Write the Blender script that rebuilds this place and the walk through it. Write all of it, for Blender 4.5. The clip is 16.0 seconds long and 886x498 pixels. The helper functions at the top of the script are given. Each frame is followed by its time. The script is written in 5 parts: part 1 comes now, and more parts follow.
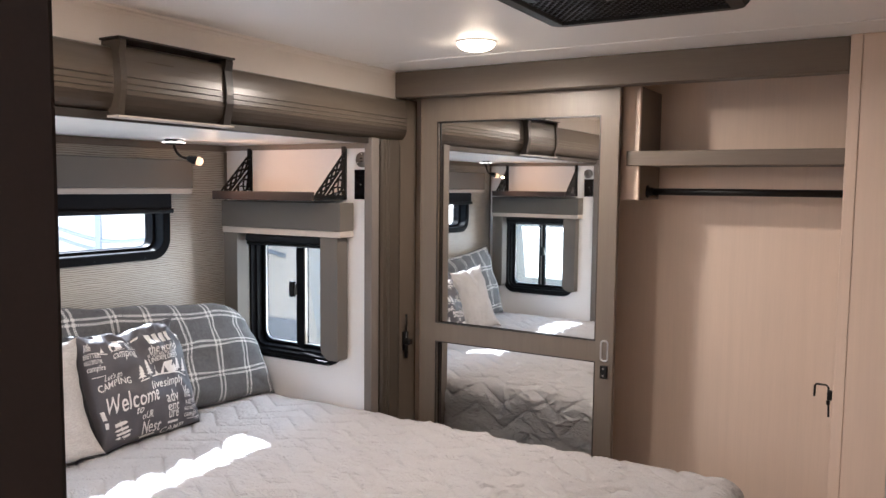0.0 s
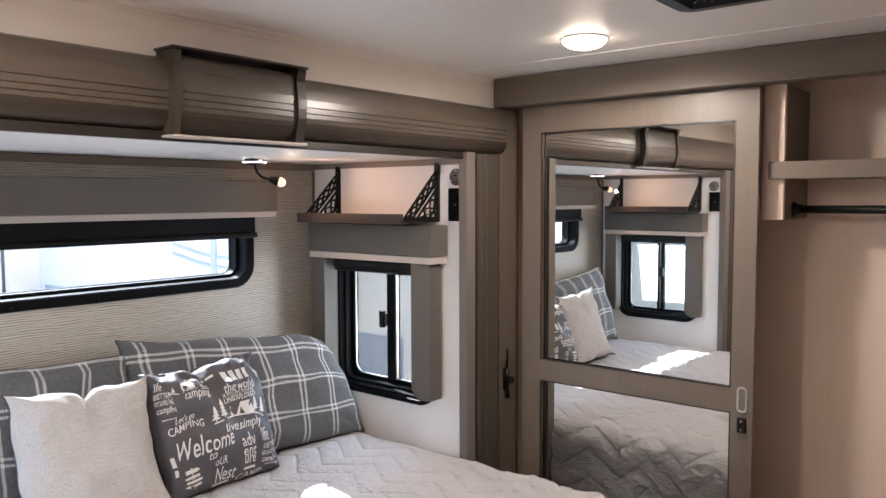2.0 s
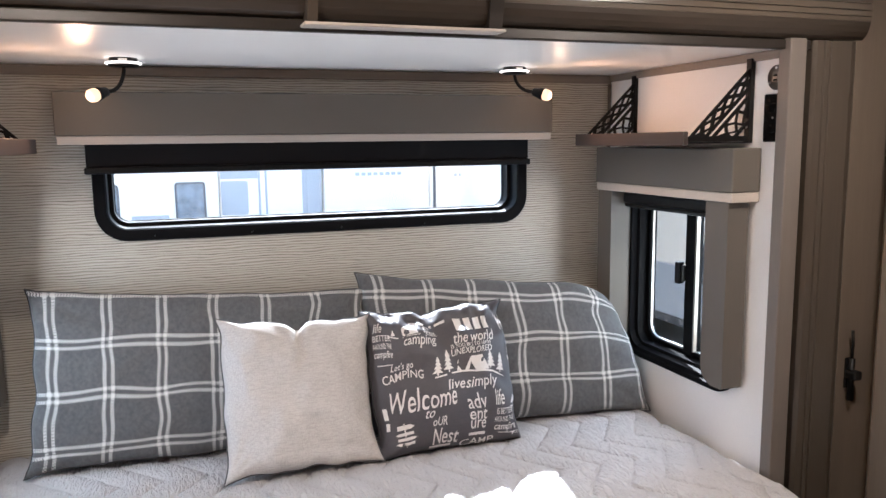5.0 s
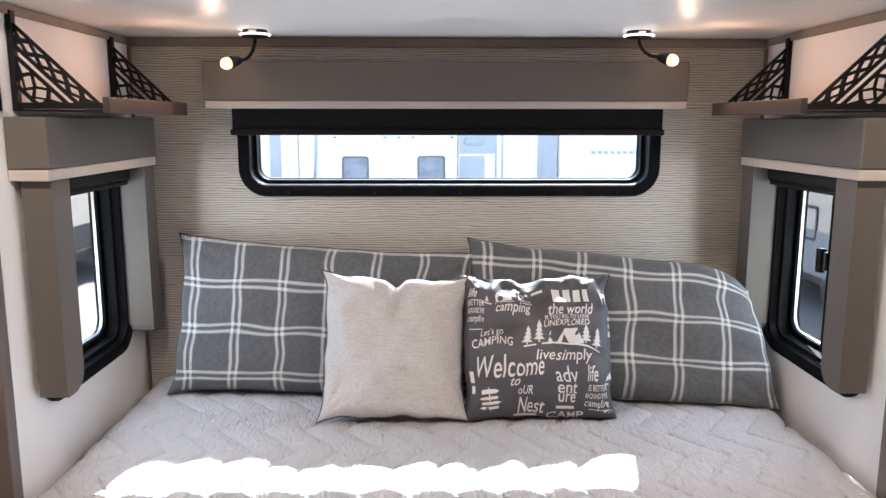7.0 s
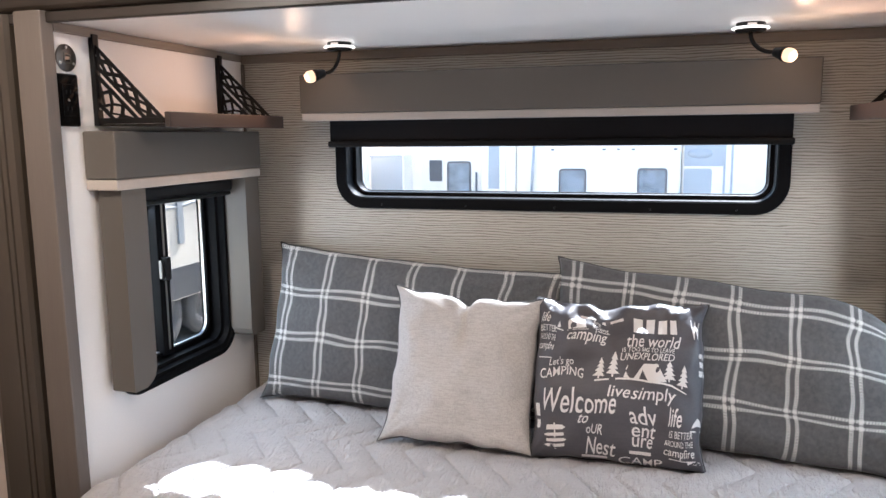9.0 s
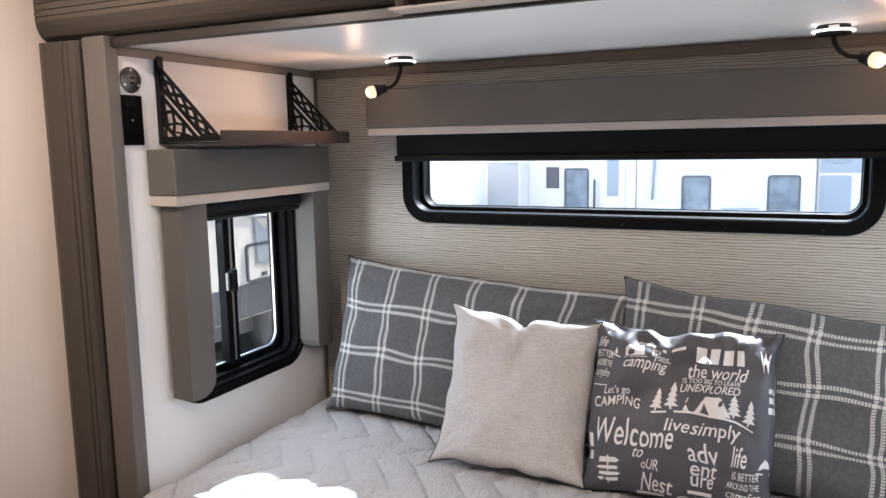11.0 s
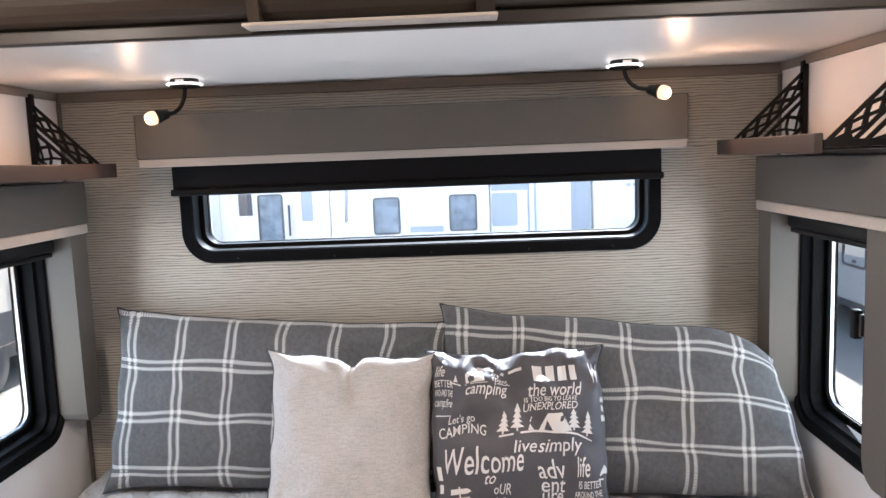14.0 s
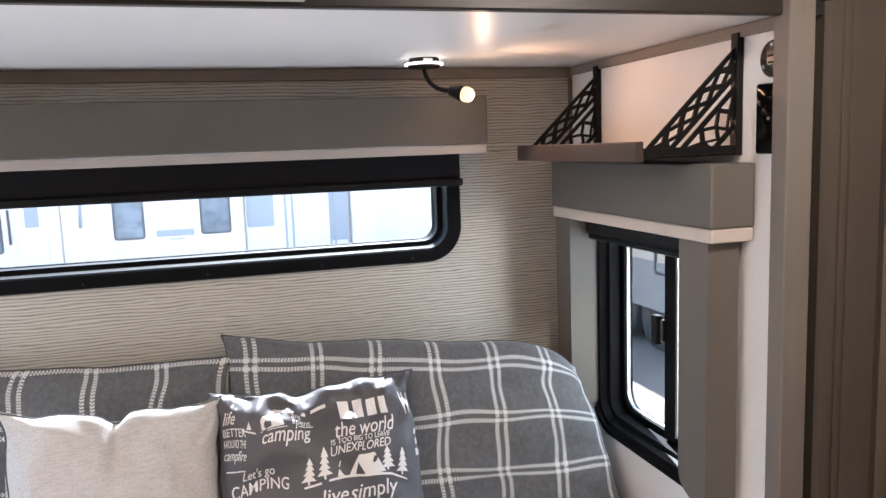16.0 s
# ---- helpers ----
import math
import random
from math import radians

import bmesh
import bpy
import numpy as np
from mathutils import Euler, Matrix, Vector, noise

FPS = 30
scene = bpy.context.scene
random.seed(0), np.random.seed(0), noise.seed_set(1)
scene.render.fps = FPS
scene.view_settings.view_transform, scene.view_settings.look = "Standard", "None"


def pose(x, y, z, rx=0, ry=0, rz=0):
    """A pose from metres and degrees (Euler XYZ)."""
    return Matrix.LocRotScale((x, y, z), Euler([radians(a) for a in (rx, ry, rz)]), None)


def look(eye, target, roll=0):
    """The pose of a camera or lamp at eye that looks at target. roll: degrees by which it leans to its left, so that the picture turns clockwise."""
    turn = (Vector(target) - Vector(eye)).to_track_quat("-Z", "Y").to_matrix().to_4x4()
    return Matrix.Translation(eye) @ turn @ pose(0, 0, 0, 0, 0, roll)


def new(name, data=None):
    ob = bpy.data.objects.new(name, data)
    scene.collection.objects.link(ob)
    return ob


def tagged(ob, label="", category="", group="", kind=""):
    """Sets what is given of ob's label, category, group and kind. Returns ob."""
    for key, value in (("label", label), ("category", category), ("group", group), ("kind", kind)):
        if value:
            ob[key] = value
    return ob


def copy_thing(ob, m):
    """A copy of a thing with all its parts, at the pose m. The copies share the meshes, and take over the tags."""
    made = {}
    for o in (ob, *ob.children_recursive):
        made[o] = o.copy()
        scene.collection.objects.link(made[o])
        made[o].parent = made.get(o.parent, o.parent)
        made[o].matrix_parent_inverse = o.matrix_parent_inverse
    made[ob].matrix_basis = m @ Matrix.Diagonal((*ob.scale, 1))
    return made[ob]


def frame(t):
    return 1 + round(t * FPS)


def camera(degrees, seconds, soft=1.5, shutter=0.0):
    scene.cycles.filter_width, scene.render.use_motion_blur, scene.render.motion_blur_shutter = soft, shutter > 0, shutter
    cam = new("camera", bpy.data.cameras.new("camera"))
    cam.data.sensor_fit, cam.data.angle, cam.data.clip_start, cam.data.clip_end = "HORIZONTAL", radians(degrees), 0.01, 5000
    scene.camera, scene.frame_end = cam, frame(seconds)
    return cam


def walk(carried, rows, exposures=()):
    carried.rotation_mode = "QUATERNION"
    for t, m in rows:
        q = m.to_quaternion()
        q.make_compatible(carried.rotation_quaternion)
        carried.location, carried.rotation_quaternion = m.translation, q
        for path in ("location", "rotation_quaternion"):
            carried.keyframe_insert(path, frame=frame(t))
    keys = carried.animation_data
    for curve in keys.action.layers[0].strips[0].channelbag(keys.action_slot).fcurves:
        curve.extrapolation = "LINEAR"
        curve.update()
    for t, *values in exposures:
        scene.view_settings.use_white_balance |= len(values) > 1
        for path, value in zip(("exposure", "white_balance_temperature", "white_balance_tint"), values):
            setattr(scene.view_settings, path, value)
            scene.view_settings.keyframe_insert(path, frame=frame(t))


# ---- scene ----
cam = camera(60.3, 16.0)
PATH = [
    (0, (-0.074, -0.062, 1.516), (-1.007, 1.51, 1.366), 0.6),
    (0.5, (-0.098, -0.016, 1.533), (-1.041, 1.552, 1.392), -0.4),
    (1, (-0.132, 0.08, 1.553), (-1.097, 1.635, 1.424), -1.1),
    (1.5, (-0.198, 0.16, 1.553), (-1.228, 1.675, 1.45), -0.2),
    (2, (-0.227, 0.237, 1.543), (-1.38, 1.66, 1.421), -0.2),
    (2.5, (-0.238, 0.348, 1.519), (-1.511, 1.66, 1.358), -0.1),
    (3, (-0.294, 0.473, 1.507), (-1.682, 1.659, 1.325), 0.6),
    (3.5, (-0.31, 0.596, 1.493), (-1.83, 1.602, 1.277), -0.0),
    (4, (-0.335, 0.715, 1.483), (-1.933, 1.587, 1.251), -0.2),
    (4.5, (-0.36, 0.844, 1.472), (-2.015, 1.599, 1.23), -0.5),
    (5, (-0.375, 0.946, 1.473), (-2.086, 1.556, 1.217), -0.7),
    (5.2, (-0.366, 0.99, 1.451), (-2.101, 1.535, 1.205), -0.4),
    (7.3, (-0.281, 1.383, 1.439), (-2.09, 1.363, 1.133), 0.0),
    (7.5, (-0.293, 1.421, 1.44), (-2.102, 1.371, 1.137), -0.0),
    (8, (-0.338, 1.523, 1.439), (-2.14, 1.342, 1.144), -0.2),
    (8.5, (-0.392, 1.608, 1.434), (-2.172, 1.263, 1.155), -0.2),
    (9, (-0.454, 1.728, 1.431), (-2.193, 1.211, 1.16), -0.6),
    (9.5, (-0.512, 1.851, 1.443), (-2.194, 1.17, 1.171), -1.1),
    (9.7, (-0.524, 1.863, 1.442), (-2.193, 1.15, 1.176), -1.1),
    (11.8, (-0.587, 1.87, 1.456), (-2.22, 1.072, 1.206), -1.1),
    (12, (-0.592, 1.843, 1.455), (-2.234, 1.061, 1.209), -1.6),
    (12.5, (-0.586, 1.74, 1.47), (-2.295, 1.114, 1.232), -2.3),
    (13, (-0.573, 1.63, 1.472), (-2.354, 1.245, 1.252), -2.4),
    (13.5, (-0.584, 1.576, 1.479), (-2.393, 1.345, 1.272), -2.6),
    (14, (-0.585, 1.528, 1.47), (-2.406, 1.459, 1.255), -2.2),
    (14.5, (-0.618, 1.502, 1.467), (-2.433, 1.626, 1.23), -1.7),
    (15, (-0.683, 1.497, 1.462), (-2.477, 1.784, 1.204), -1.5),
    (15.5, (-0.742, 1.472, 1.476), (-2.513, 1.884, 1.229), -1.4),
    (16, (-0.805, 1.457, 1.493), (-2.551, 1.965, 1.25), -2.1),
]
# the plan is drawn at 1 : 1.09, with the floor 0.11 above its zero
SCALE, FLOOR = 1.09, 0.11
PLAN = Matrix.Scale(SCALE, 4) @ Matrix.Translation((0, 0, -FLOOR))
EXPOSURE = 2.42
walk(cam, [(t, look(PLAN @ Vector(eye), PLAN @ Vector(target), roll)) for t, eye, target, roll in PATH], [(0, EXPOSURE + 0.05, 5500, 10), (2.5, EXPOSURE - 0.06, 5500, 10), (5, EXPOSURE + 0.02, 5500, 10), (8.5, EXPOSURE - 0.06, 5500, 10), (12, EXPOSURE - 0.16, 5500, 10), (14, EXPOSURE + 0.05, 5500, 10), (16, EXPOSURE + 0.08, 5500, 10)])

# ---- world, sun, large lights ----
SUN_TO = Vector((-1.0, 0.23, 0.97)).normalized()
world = bpy.data.worlds.new("sky")
scene.world = world
world.use_nodes = True
wn = world.node_tree
bg = wn.nodes["Background"]
sky = wn.nodes.new("ShaderNodeTexSky")
sky.sky_type = "NISHITA"
sky.sun_disc = False
sky.sun_elevation = math.asin(SUN_TO.z)
sky.sun_rotation = math.atan2(SUN_TO.x, SUN_TO.y)
wn.links.new(sky.outputs[0], bg.inputs[0])
bg.inputs[1].default_value = 0.15


def lamp(name, kind, m, energy, color=(1, 1, 1), **more):
    data = bpy.data.lights.new(name, kind)
    data.energy, data.color = energy, color
    if "size" in more:
        data.shape, data.size, data.size_y = "RECTANGLE", more["size"], more["size_y"]
    if "radius" in more:
        data.shadow_soft_size = more["radius"]
    ob = new(name, data)
    ob.matrix_world = Matrix.Translation(PLAN @ m.translation) @ m.to_quaternion().to_matrix().to_4x4()
    return ob


sun = lamp("sun", "SUN", look((0, 0, 0), -SUN_TO), 5.0, (1.0, 0.96, 0.9))
sun.data.angle = radians(0.5)
WARM = (1.0, 0.79, 0.60)
SKYLIGHT = (0.93, 0.97, 1.0)
# the two ceiling dome lights of the bedroom
for dome_y in (2.104, 0.680):
    dome_bulb = lamp("dome_light_bulb", "AREA", look((-1.241, dome_y, 1.928), (-1.241, dome_y, 0)), 1.6, WARM, size=0.11, size_y=0.11)
    dome_bulb.data.shape = "DISK"
    dome_side = lamp("dome_light_side_glow", "SPOT", look((-1.241, dome_y, 1.926), (-1.241, dome_y, 0)), 3.0, WARM, radius=0.04)
    dome_side.data.spot_size, dome_side.data.spot_blend = radians(172), 0.15
# warm fill added in the unseen hall that the walk comes from
hall_fill = lamp("unseen_hall_fill", "AREA", look((-0.27, -0.45, 1.93), (-0.27, -0.20, 0)), 6.3, (1.0, 0.80, 0.66), size=0.12, size_y=0.12)
hall_fill.data.shape = "DISK"


# daylight of the open sky in the window openings
for name, eye, aim, wide, high, power in (("sky_right", (-2.22, 2.43, 1.06), (-2.22, 1.4, 0.85), 0.34, 0.40, 1.2),
                                          ("sky_left", (-2.22, 0.35, 1.06), (-2.22, 1.4, 0.85), 0.34, 0.40, 1.2)):
    lamp(name, "AREA", look(eye, aim), power, (0.84, 0.93, 1.0), size=wide, size_y=high)


# ---- materials ----
def material(name, color, rough=0.6, metal=0.0, spec=0.5):
    m = bpy.data.materials.new(name)
    m.use_nodes = True
    b = m.node_tree.nodes["Principled BSDF"]
    b.inputs["Base Color"].default_value = (*color, 1)
    b.inputs["Roughness"].default_value = rough
    b.inputs["Metallic"].default_value = metal
    b.inputs["Specular IOR Level"].default_value = spec
    return m


def wire(m, a, b):
    m.node_tree.links.new(a, b)


def shader(m):
    return m.node_tree.nodes["Principled BSDF"]


def noise_tex(m, scale, stretch=(1, 1, 1), detail=5.0, rough=0.6, coords="Object"):
    tc = m.node_tree.nodes.new("ShaderNodeTexCoord")
    mp = m.node_tree.nodes.new("ShaderNodeMapping")
    mp.inputs["Scale"].default_value = stretch
    nt = m.node_tree.nodes.new("ShaderNodeTexNoise")
    nt.inputs["Scale"].default_value, nt.inputs["Detail"].default_value = scale, detail
    nt.inputs["Roughness"].default_value = rough
    wire(m, tc.outputs[coords], mp.inputs["Vector"])
    wire(m, mp.outputs[0], nt.inputs["Vector"])
    return nt.outputs[0]


def ramp(m, fac, *stops):
    r = m.node_tree.nodes.new("ShaderNodeValToRGB")
    e = r.color_ramp.elements
    while len(e) < len(stops):
        e.new(0.5)
    for el, (pos, col) in zip(e, stops):
        el.position, el.color = pos, (*col, 1)
    wire(m, fac, r.inputs[0])
    return r.outputs[0]


def mix(m, fac, a, b, blend="MIX"):
    x = m.node_tree.nodes.new("ShaderNodeMix")
    x.data_type, x.blend_type = "RGBA", blend
    for socket, value in ((x.inputs[0], fac), (x.inputs[6], a), (x.inputs[7], b)):
        if isinstance(value, (int, float)):
            socket.default_value = value
        elif isinstance(value, tuple):
            socket.default_value = (*value, 1)
        else:
            wire(m, value, socket)
    return x.outputs[2]


def calc(m, op, a, b=0.0, c=0.0):
    x = m.node_tree.nodes.new("ShaderNodeMath")
    x.operation = op
    for socket, value in zip(x.inputs, (a, b, c)):
        if isinstance(value, (int, float)):
            socket.default_value = value
        else:
            wire(m, value, socket)
    return x.outputs[0]


def relief(m, height, strength=0.2, distance=0.002):
    b = m.node_tree.nodes.new("ShaderNodeBump")
    b.inputs["Strength"].default_value, b.inputs["Distance"].default_value = strength, distance
    wire(m, height, b.inputs["Height"])
    wire(m, b.outputs[0], shader(m).inputs["Normal"])


def gloss(m, fac, low, high):
    r = m.node_tree.nodes.new("ShaderNodeMapRange")
    r.inputs[3].default_value, r.inputs[4].default_value = low, high
    wire(m, fac, r.inputs[0])
    wire(m, r.outputs[0], shader(m).inputs["Roughness"])


def mottled(name, color, rough, grain=180.0, blotch=3.0, amount=0.12, bump=0.1, stretch=(1, 1, 1), metal=0.0, spec=0.5):
    """A plain surface with fine grain and slow blotches."""
    m = material(name, color, rough, metal, spec)
    fine, slow = noise_tex(m, grain, stretch), noise_tex(m, blotch)
    dark, light = tuple(c * (1 - amount) for c in color), tuple(min(1, c * (1 + amount)) for c in color)
    a = ramp(m, fine, (0.3, dark), (0.7, light))
    b = ramp(m, slow, (0.3, dark), (0.7, light))
    wire(m, mix(m, 0.5, a, b), shader(m).inputs["Base Color"])
    gloss(m, slow, rough * 0.85, min(1, rough * 1.15))
    relief(m, fine, bump, 0.001)
    return m


def make_wallpaper():
    """Pale paper with thin wavy dark lines that run along the wall, thinning out here and there."""
    m = material("streaked_wallpaper", (0.45, 0.41, 0.35), 0.55)
    tc = m.node_tree.nodes.new("ShaderNodeTexCoord")
    sep = m.node_tree.nodes.new("ShaderNodeSeparateXYZ")
    wire(m, tc.outputs["Object"], sep.inputs[0])
    bend = noise_tex(m, 1.0, (1, 5.5, 34.0), 2.0)
    waver = noise_tex(m, 1.0, (1, 17.0, 9.0), 2.0)

    def lines(pitch, sway):
        turns = calc(m, "MULTIPLY_ADD", sep.outputs[2], 1 / pitch, calc(m, "MULTIPLY", bend, sway))
        turns = calc(m, "ADD", turns, calc(m, "MULTIPLY", waver, 0.35))
        return calc(m, "PINGPONG", turns, 0.5)
    broad, narrow = lines(0.0080, 2.0), lines(0.0048, 2.6)
    fade = noise_tex(m, 1.0, (1, 16.0, 130.0), 3.0)
    a = ramp(m, broad, (0.05, (0.100, 0.083, 0.065)), (0.22, (0.40, 0.37, 0.312)), (0.45, (0.54, 0.505, 0.44)))
    b = ramp(m, narrow, (0.05, (0.20, 0.175, 0.14)), (0.30, (0.52, 0.485, 0.42)))
    lined = mix(m, 0.24, a, b)
    wire(m, mix(m, ramp(m, fade, (0.40, (0, 0, 0)), (0.68, (0.62, 0.62, 0.62))), lined, (0.43, 0.40, 0.34)), shader(m).inputs["Base Color"])
    relief(m, broad, 0.2, 0.0008)
    return m


def make_grain(name, color, rough, along="Z", contrast=0.25, fine=420.0, bump=0.08):
    """Printed wood grain that runs along one axis."""
    m = material(name, color, rough)
    stretch = {"X": (0.03, 1, 1), "Y": (1, 0.03, 1), "Z": (1, 1, 0.03)}[along]
    lines, slow = noise_tex(m, fine, stretch, 3.0), noise_tex(m, 30, stretch, 3.0)
    blot = noise_tex(m, 2.5)
    dark, light = tuple(c * (1 - contrast) for c in color), tuple(c * (1 + contrast) for c in color)
    a = ramp(m, lines, (0.3, dark), (0.7, light))
    b = ramp(m, slow, (0.3, dark), (0.7, light))
    c = mix(m, 0.5, a, b)
    wire(m, mix(m, 0.12, c, ramp(m, blot, (0.3, dark), (0.7, light))), shader(m).inputs["Base Color"])
    gloss(m, slow, rough * 0.85, rough * 1.15)
    relief(m, lines, bump, 0.0006)
    return m


def make_plaid():
    m = material("plaid_cloth", (0.09, 0.09, 0.09), 0.9, spec=0.2)
    uv = m.node_tree.nodes.new("ShaderNodeUVMap")
    sep = m.node_tree.nodes.new("ShaderNodeSeparateXYZ")
    wire(m, uv.outputs[0], sep.inputs[0])

    def pair(c, shift):
        d = calc(m, "ABSOLUTE", calc(m, "SUBTRACT", calc(m, "MODULO", calc(m, "ADD", c, 13.5 + shift), 0.135), 0.0675))
        return calc(m, "LESS_THAN", calc(m, "ABSOLUTE", calc(m, "SUBTRACT", d, 0.0096)), 0.0045)
    vx, vy = pair(sep.outputs[0], 0.050), pair(sep.outputs[1], 0.111)
    # woven zigzag inside the white bands
    zx = calc(m, "PINGPONG", sep.outputs[0], 0.0033)
    zy = calc(m, "PINGPONG", sep.outputs[1], 0.0033)
    hatch_y = calc(m, "LESS_THAN", calc(m, "MODULO", calc(m, "ADD", calc(m, "ADD", sep.outputs[1], zx), 10.0), 0.0066), 0.0038)
    hatch_x = calc(m, "LESS_THAN", calc(m, "MODULO", calc(m, "ADD", calc(m, "ADD", sep.outputs[0], zy), 10.0), 0.0066), 0.0038)
    band = calc(m, "MAXIMUM", calc(m, "MULTIPLY", vx, hatch_y), calc(m, "MULTIPLY", vy, hatch_x))
    cross = calc(m, "MULTIPLY", vx, vy)
    white = calc(m, "MAXIMUM", band, cross)
    fine, slow = noise_tex(m, 900.0, (1, 1, 1), 2.0), noise_tex(m, 90.0, (1, 1, 1), 2.0)
    base = mix(m, 0.5, ramp(m, fine, (0.3, (0.05, 0.05, 0.052)), (0.7, (0.15, 0.15, 0.15))), ramp(m, slow, (0.35, (0.075, 0.077, 0.078)), (0.65, (0.125, 0.127, 0.128))))
    wire(m, mix(m, white, base, (0.60, 0.59, 0.565)), shader(m).inputs["Base Color"])
    relief(m, fine, 0.4, 0.001)
    shader(m).inputs["Sheen Weight"].default_value = 0.15
    return m


def make_linen(name, color, dark, rough=0.95):
    m = material(name, color, rough, spec=0.15)
    across = noise_tex(m, 260.0, (1, 0.12, 1), 3.0)
    down = noise_tex(m, 420.0, (1, 1, 0.15), 2.0)
    slow = noise_tex(m, 18.0, (1, 0.5, 1), 3.0)
    a = ramp(m, across, (0.3, dark), (0.6, color))
    b = ramp(m, down, (0.3, dark), (0.6, color))
    c = ramp(m, slow, (0.3, tuple(x * 0.93 for x in color)), (0.7, color))
    wire(m, mix(m, 0.35, mix(m, 0.45, a, b), c), shader(m).inputs["Base Color"])
    relief(m, across, 0.3, 0.001)
    return m


def make_glass(name, tint=(0.96, 0.98, 0.98)):
    m = bpy.data.materials.new(name)
    m.use_nodes = True
    nt = m.node_tree
    nt.nodes.clear()
    out = nt.nodes.new("ShaderNodeOutputMaterial")
    clear, shine, mixer = nt.nodes.new("ShaderNodeBsdfTransparent"), nt.nodes.new("ShaderNodeBsdfGlossy"), nt.nodes.new("ShaderNodeMixShader")
    mixer.inputs[0].default_value = 0.04
    clear.inputs[0].default_value = (*tint, 1)
    shine.inputs["Roughness"].default_value = 0.01
    nt.links.new(clear.outputs[0], mixer.inputs[1])
    nt.links.new(shine.outputs[0], mixer.inputs[2])
    nt.links.new(mixer.outputs[0], out.inputs[0])
    return m


def make_glow(name, color, strength):
    m = material(name, (0.9, 0.88, 0.84), 0.4)
    shader(m).inputs["Emission Color"].default_value = (*color, 1)
    shader(m).inputs["Emission Strength"].default_value = strength
    return m


WALLPAPER = make_wallpaper()
PANEL_WHITE = mottled("white_vinyl_panel", (0.83, 0.81, 0.79), 0.5, 240, 2.0, 0.04, 0.06)
UPPER_WALL = mottled("pale_wall_panel", (0.80, 0.755, 0.70), 0.55, 240, 2.0, 0.04, 0.05)
CEILING_MAT = mottled("ceiling_board", (0.87, 0.855, 0.84), 0.42, 300, 1.5, 0.03, 0.05)
SLIDE_CEILING = mottled("glossy_ceiling_board", (0.90, 0.885, 0.865), 0.36, 300, 1.5, 0.012, 0.0)
CABINET = make_grain("taupe_cabinet_vertical", (0.150, 0.122, 0.094), 0.42, "Z", 0.14)
CABINET_X = make_grain("taupe_cabinet_across", (0.150, 0.122, 0.094), 0.5, "X", 0.14)
PARTITION_MAT = make_grain("pale_beige_wall_board", (0.68, 0.58, 0.505), 0.55, "Z", 0.04, 200.0)
CLOSET = make_grain("beige_closet_board", (0.68, 0.555, 0.455), 0.55, "Z", 0.05, 200.0)
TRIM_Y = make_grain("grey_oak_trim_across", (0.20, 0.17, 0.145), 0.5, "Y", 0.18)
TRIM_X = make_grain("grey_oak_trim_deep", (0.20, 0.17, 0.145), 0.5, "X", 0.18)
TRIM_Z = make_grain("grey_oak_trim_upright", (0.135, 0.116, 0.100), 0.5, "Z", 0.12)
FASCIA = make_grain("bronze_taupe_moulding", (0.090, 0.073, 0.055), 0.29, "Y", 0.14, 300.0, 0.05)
# same moulding for upright parts, darkened in colour for the weaker light there
FASCIA_SHADED = make_grain("bronze_taupe_moulding_shaded", (0.058, 0.047, 0.036), 0.30, "Z", 0.14, 300.0, 0.05)
# moulding colour darkened to hold the dark reflection under the roll
FASCIA_ROLL = make_grain("shaded_bronze_roll", (0.036, 0.028, 0.021), 0.34, "Y", 0.2, 300.0, 0.05)
FASCIA_DARK = mottled("dark_bronze_edge", (0.018, 0.014, 0.011), 0.4, 200, 4.0, 0.15, 0.05)
GREY_VINYL = mottled("grey_taupe_vinyl", (0.114, 0.101, 0.085), 0.55, 500, 3.0, 0.08, 0.15)
STRIP = make_grain("pale_oak_strip", (0.48, 0.43, 0.38), 0.55, "Y", 0.12)
BLACK_FRAME = mottled("black_window_frame", (0.0040, 0.0040, 0.0046), 0.52, 400, 5.0, 0.2, 0.08, spec=0.07)
BLACK_RUBBER = mottled("black_rubber_seal", (0.0045, 0.0045, 0.0045), 0.7, 400, 5.0, 0.2, 0.1, spec=0.2)
SHADE_BLACK = mottled("black_roller_cloth", (0.0045, 0.0045, 0.0055), 0.5, 600, 4.0, 0.25, 0.1, spec=0.2)
BLACK_METAL = mottled("black_powder_coat", (0.0050, 0.0047, 0.0047), 0.45, 500, 4.0, 0.25, 0.12, spec=0.25)
BLACK_GLOSS = material("black_gloss_plastic", (0.004, 0.004, 0.004), 0.12, spec=0.35)
CHROME = mottled("brushed_steel", (0.42, 0.40, 0.37), 0.3, 500, 8.0, 0.08, 0.05, metal=1.0)
NICKEL = mottled("dull_nickel", (0.20, 0.19, 0.175), 0.34, 500, 8.0, 0.1, 0.05, metal=1.0)
SILVER = mottled("pale_aluminium", (0.62, 0.62, 0.62), 0.35, 500, 8.0, 0.05, 0.03, metal=0.8)
SHELF_WOOD = make_grain("dark_walnut_lip", (0.030, 0.020, 0.016), 0.55, "X", 0.35, 380.0, 0.2)
MIRROR = material("mirror_silver", (0.86, 0.87, 0.86), 0.015, 1.0)
GLASS = make_glass("window_glass", (0.96, 0.945, 0.905))
GLASS_SIDE = make_glass("tinted_window_glass", (0.56, 0.545, 0.51))
PLAID = make_plaid()
LINEN = make_linen("oatmeal_linen", (0.53, 0.508, 0.487), (0.28, 0.265, 0.25))
QUILT = make_linen("pale_taupe_quilt", (0.55, 0.54, 0.545), (0.46, 0.45, 0.452))
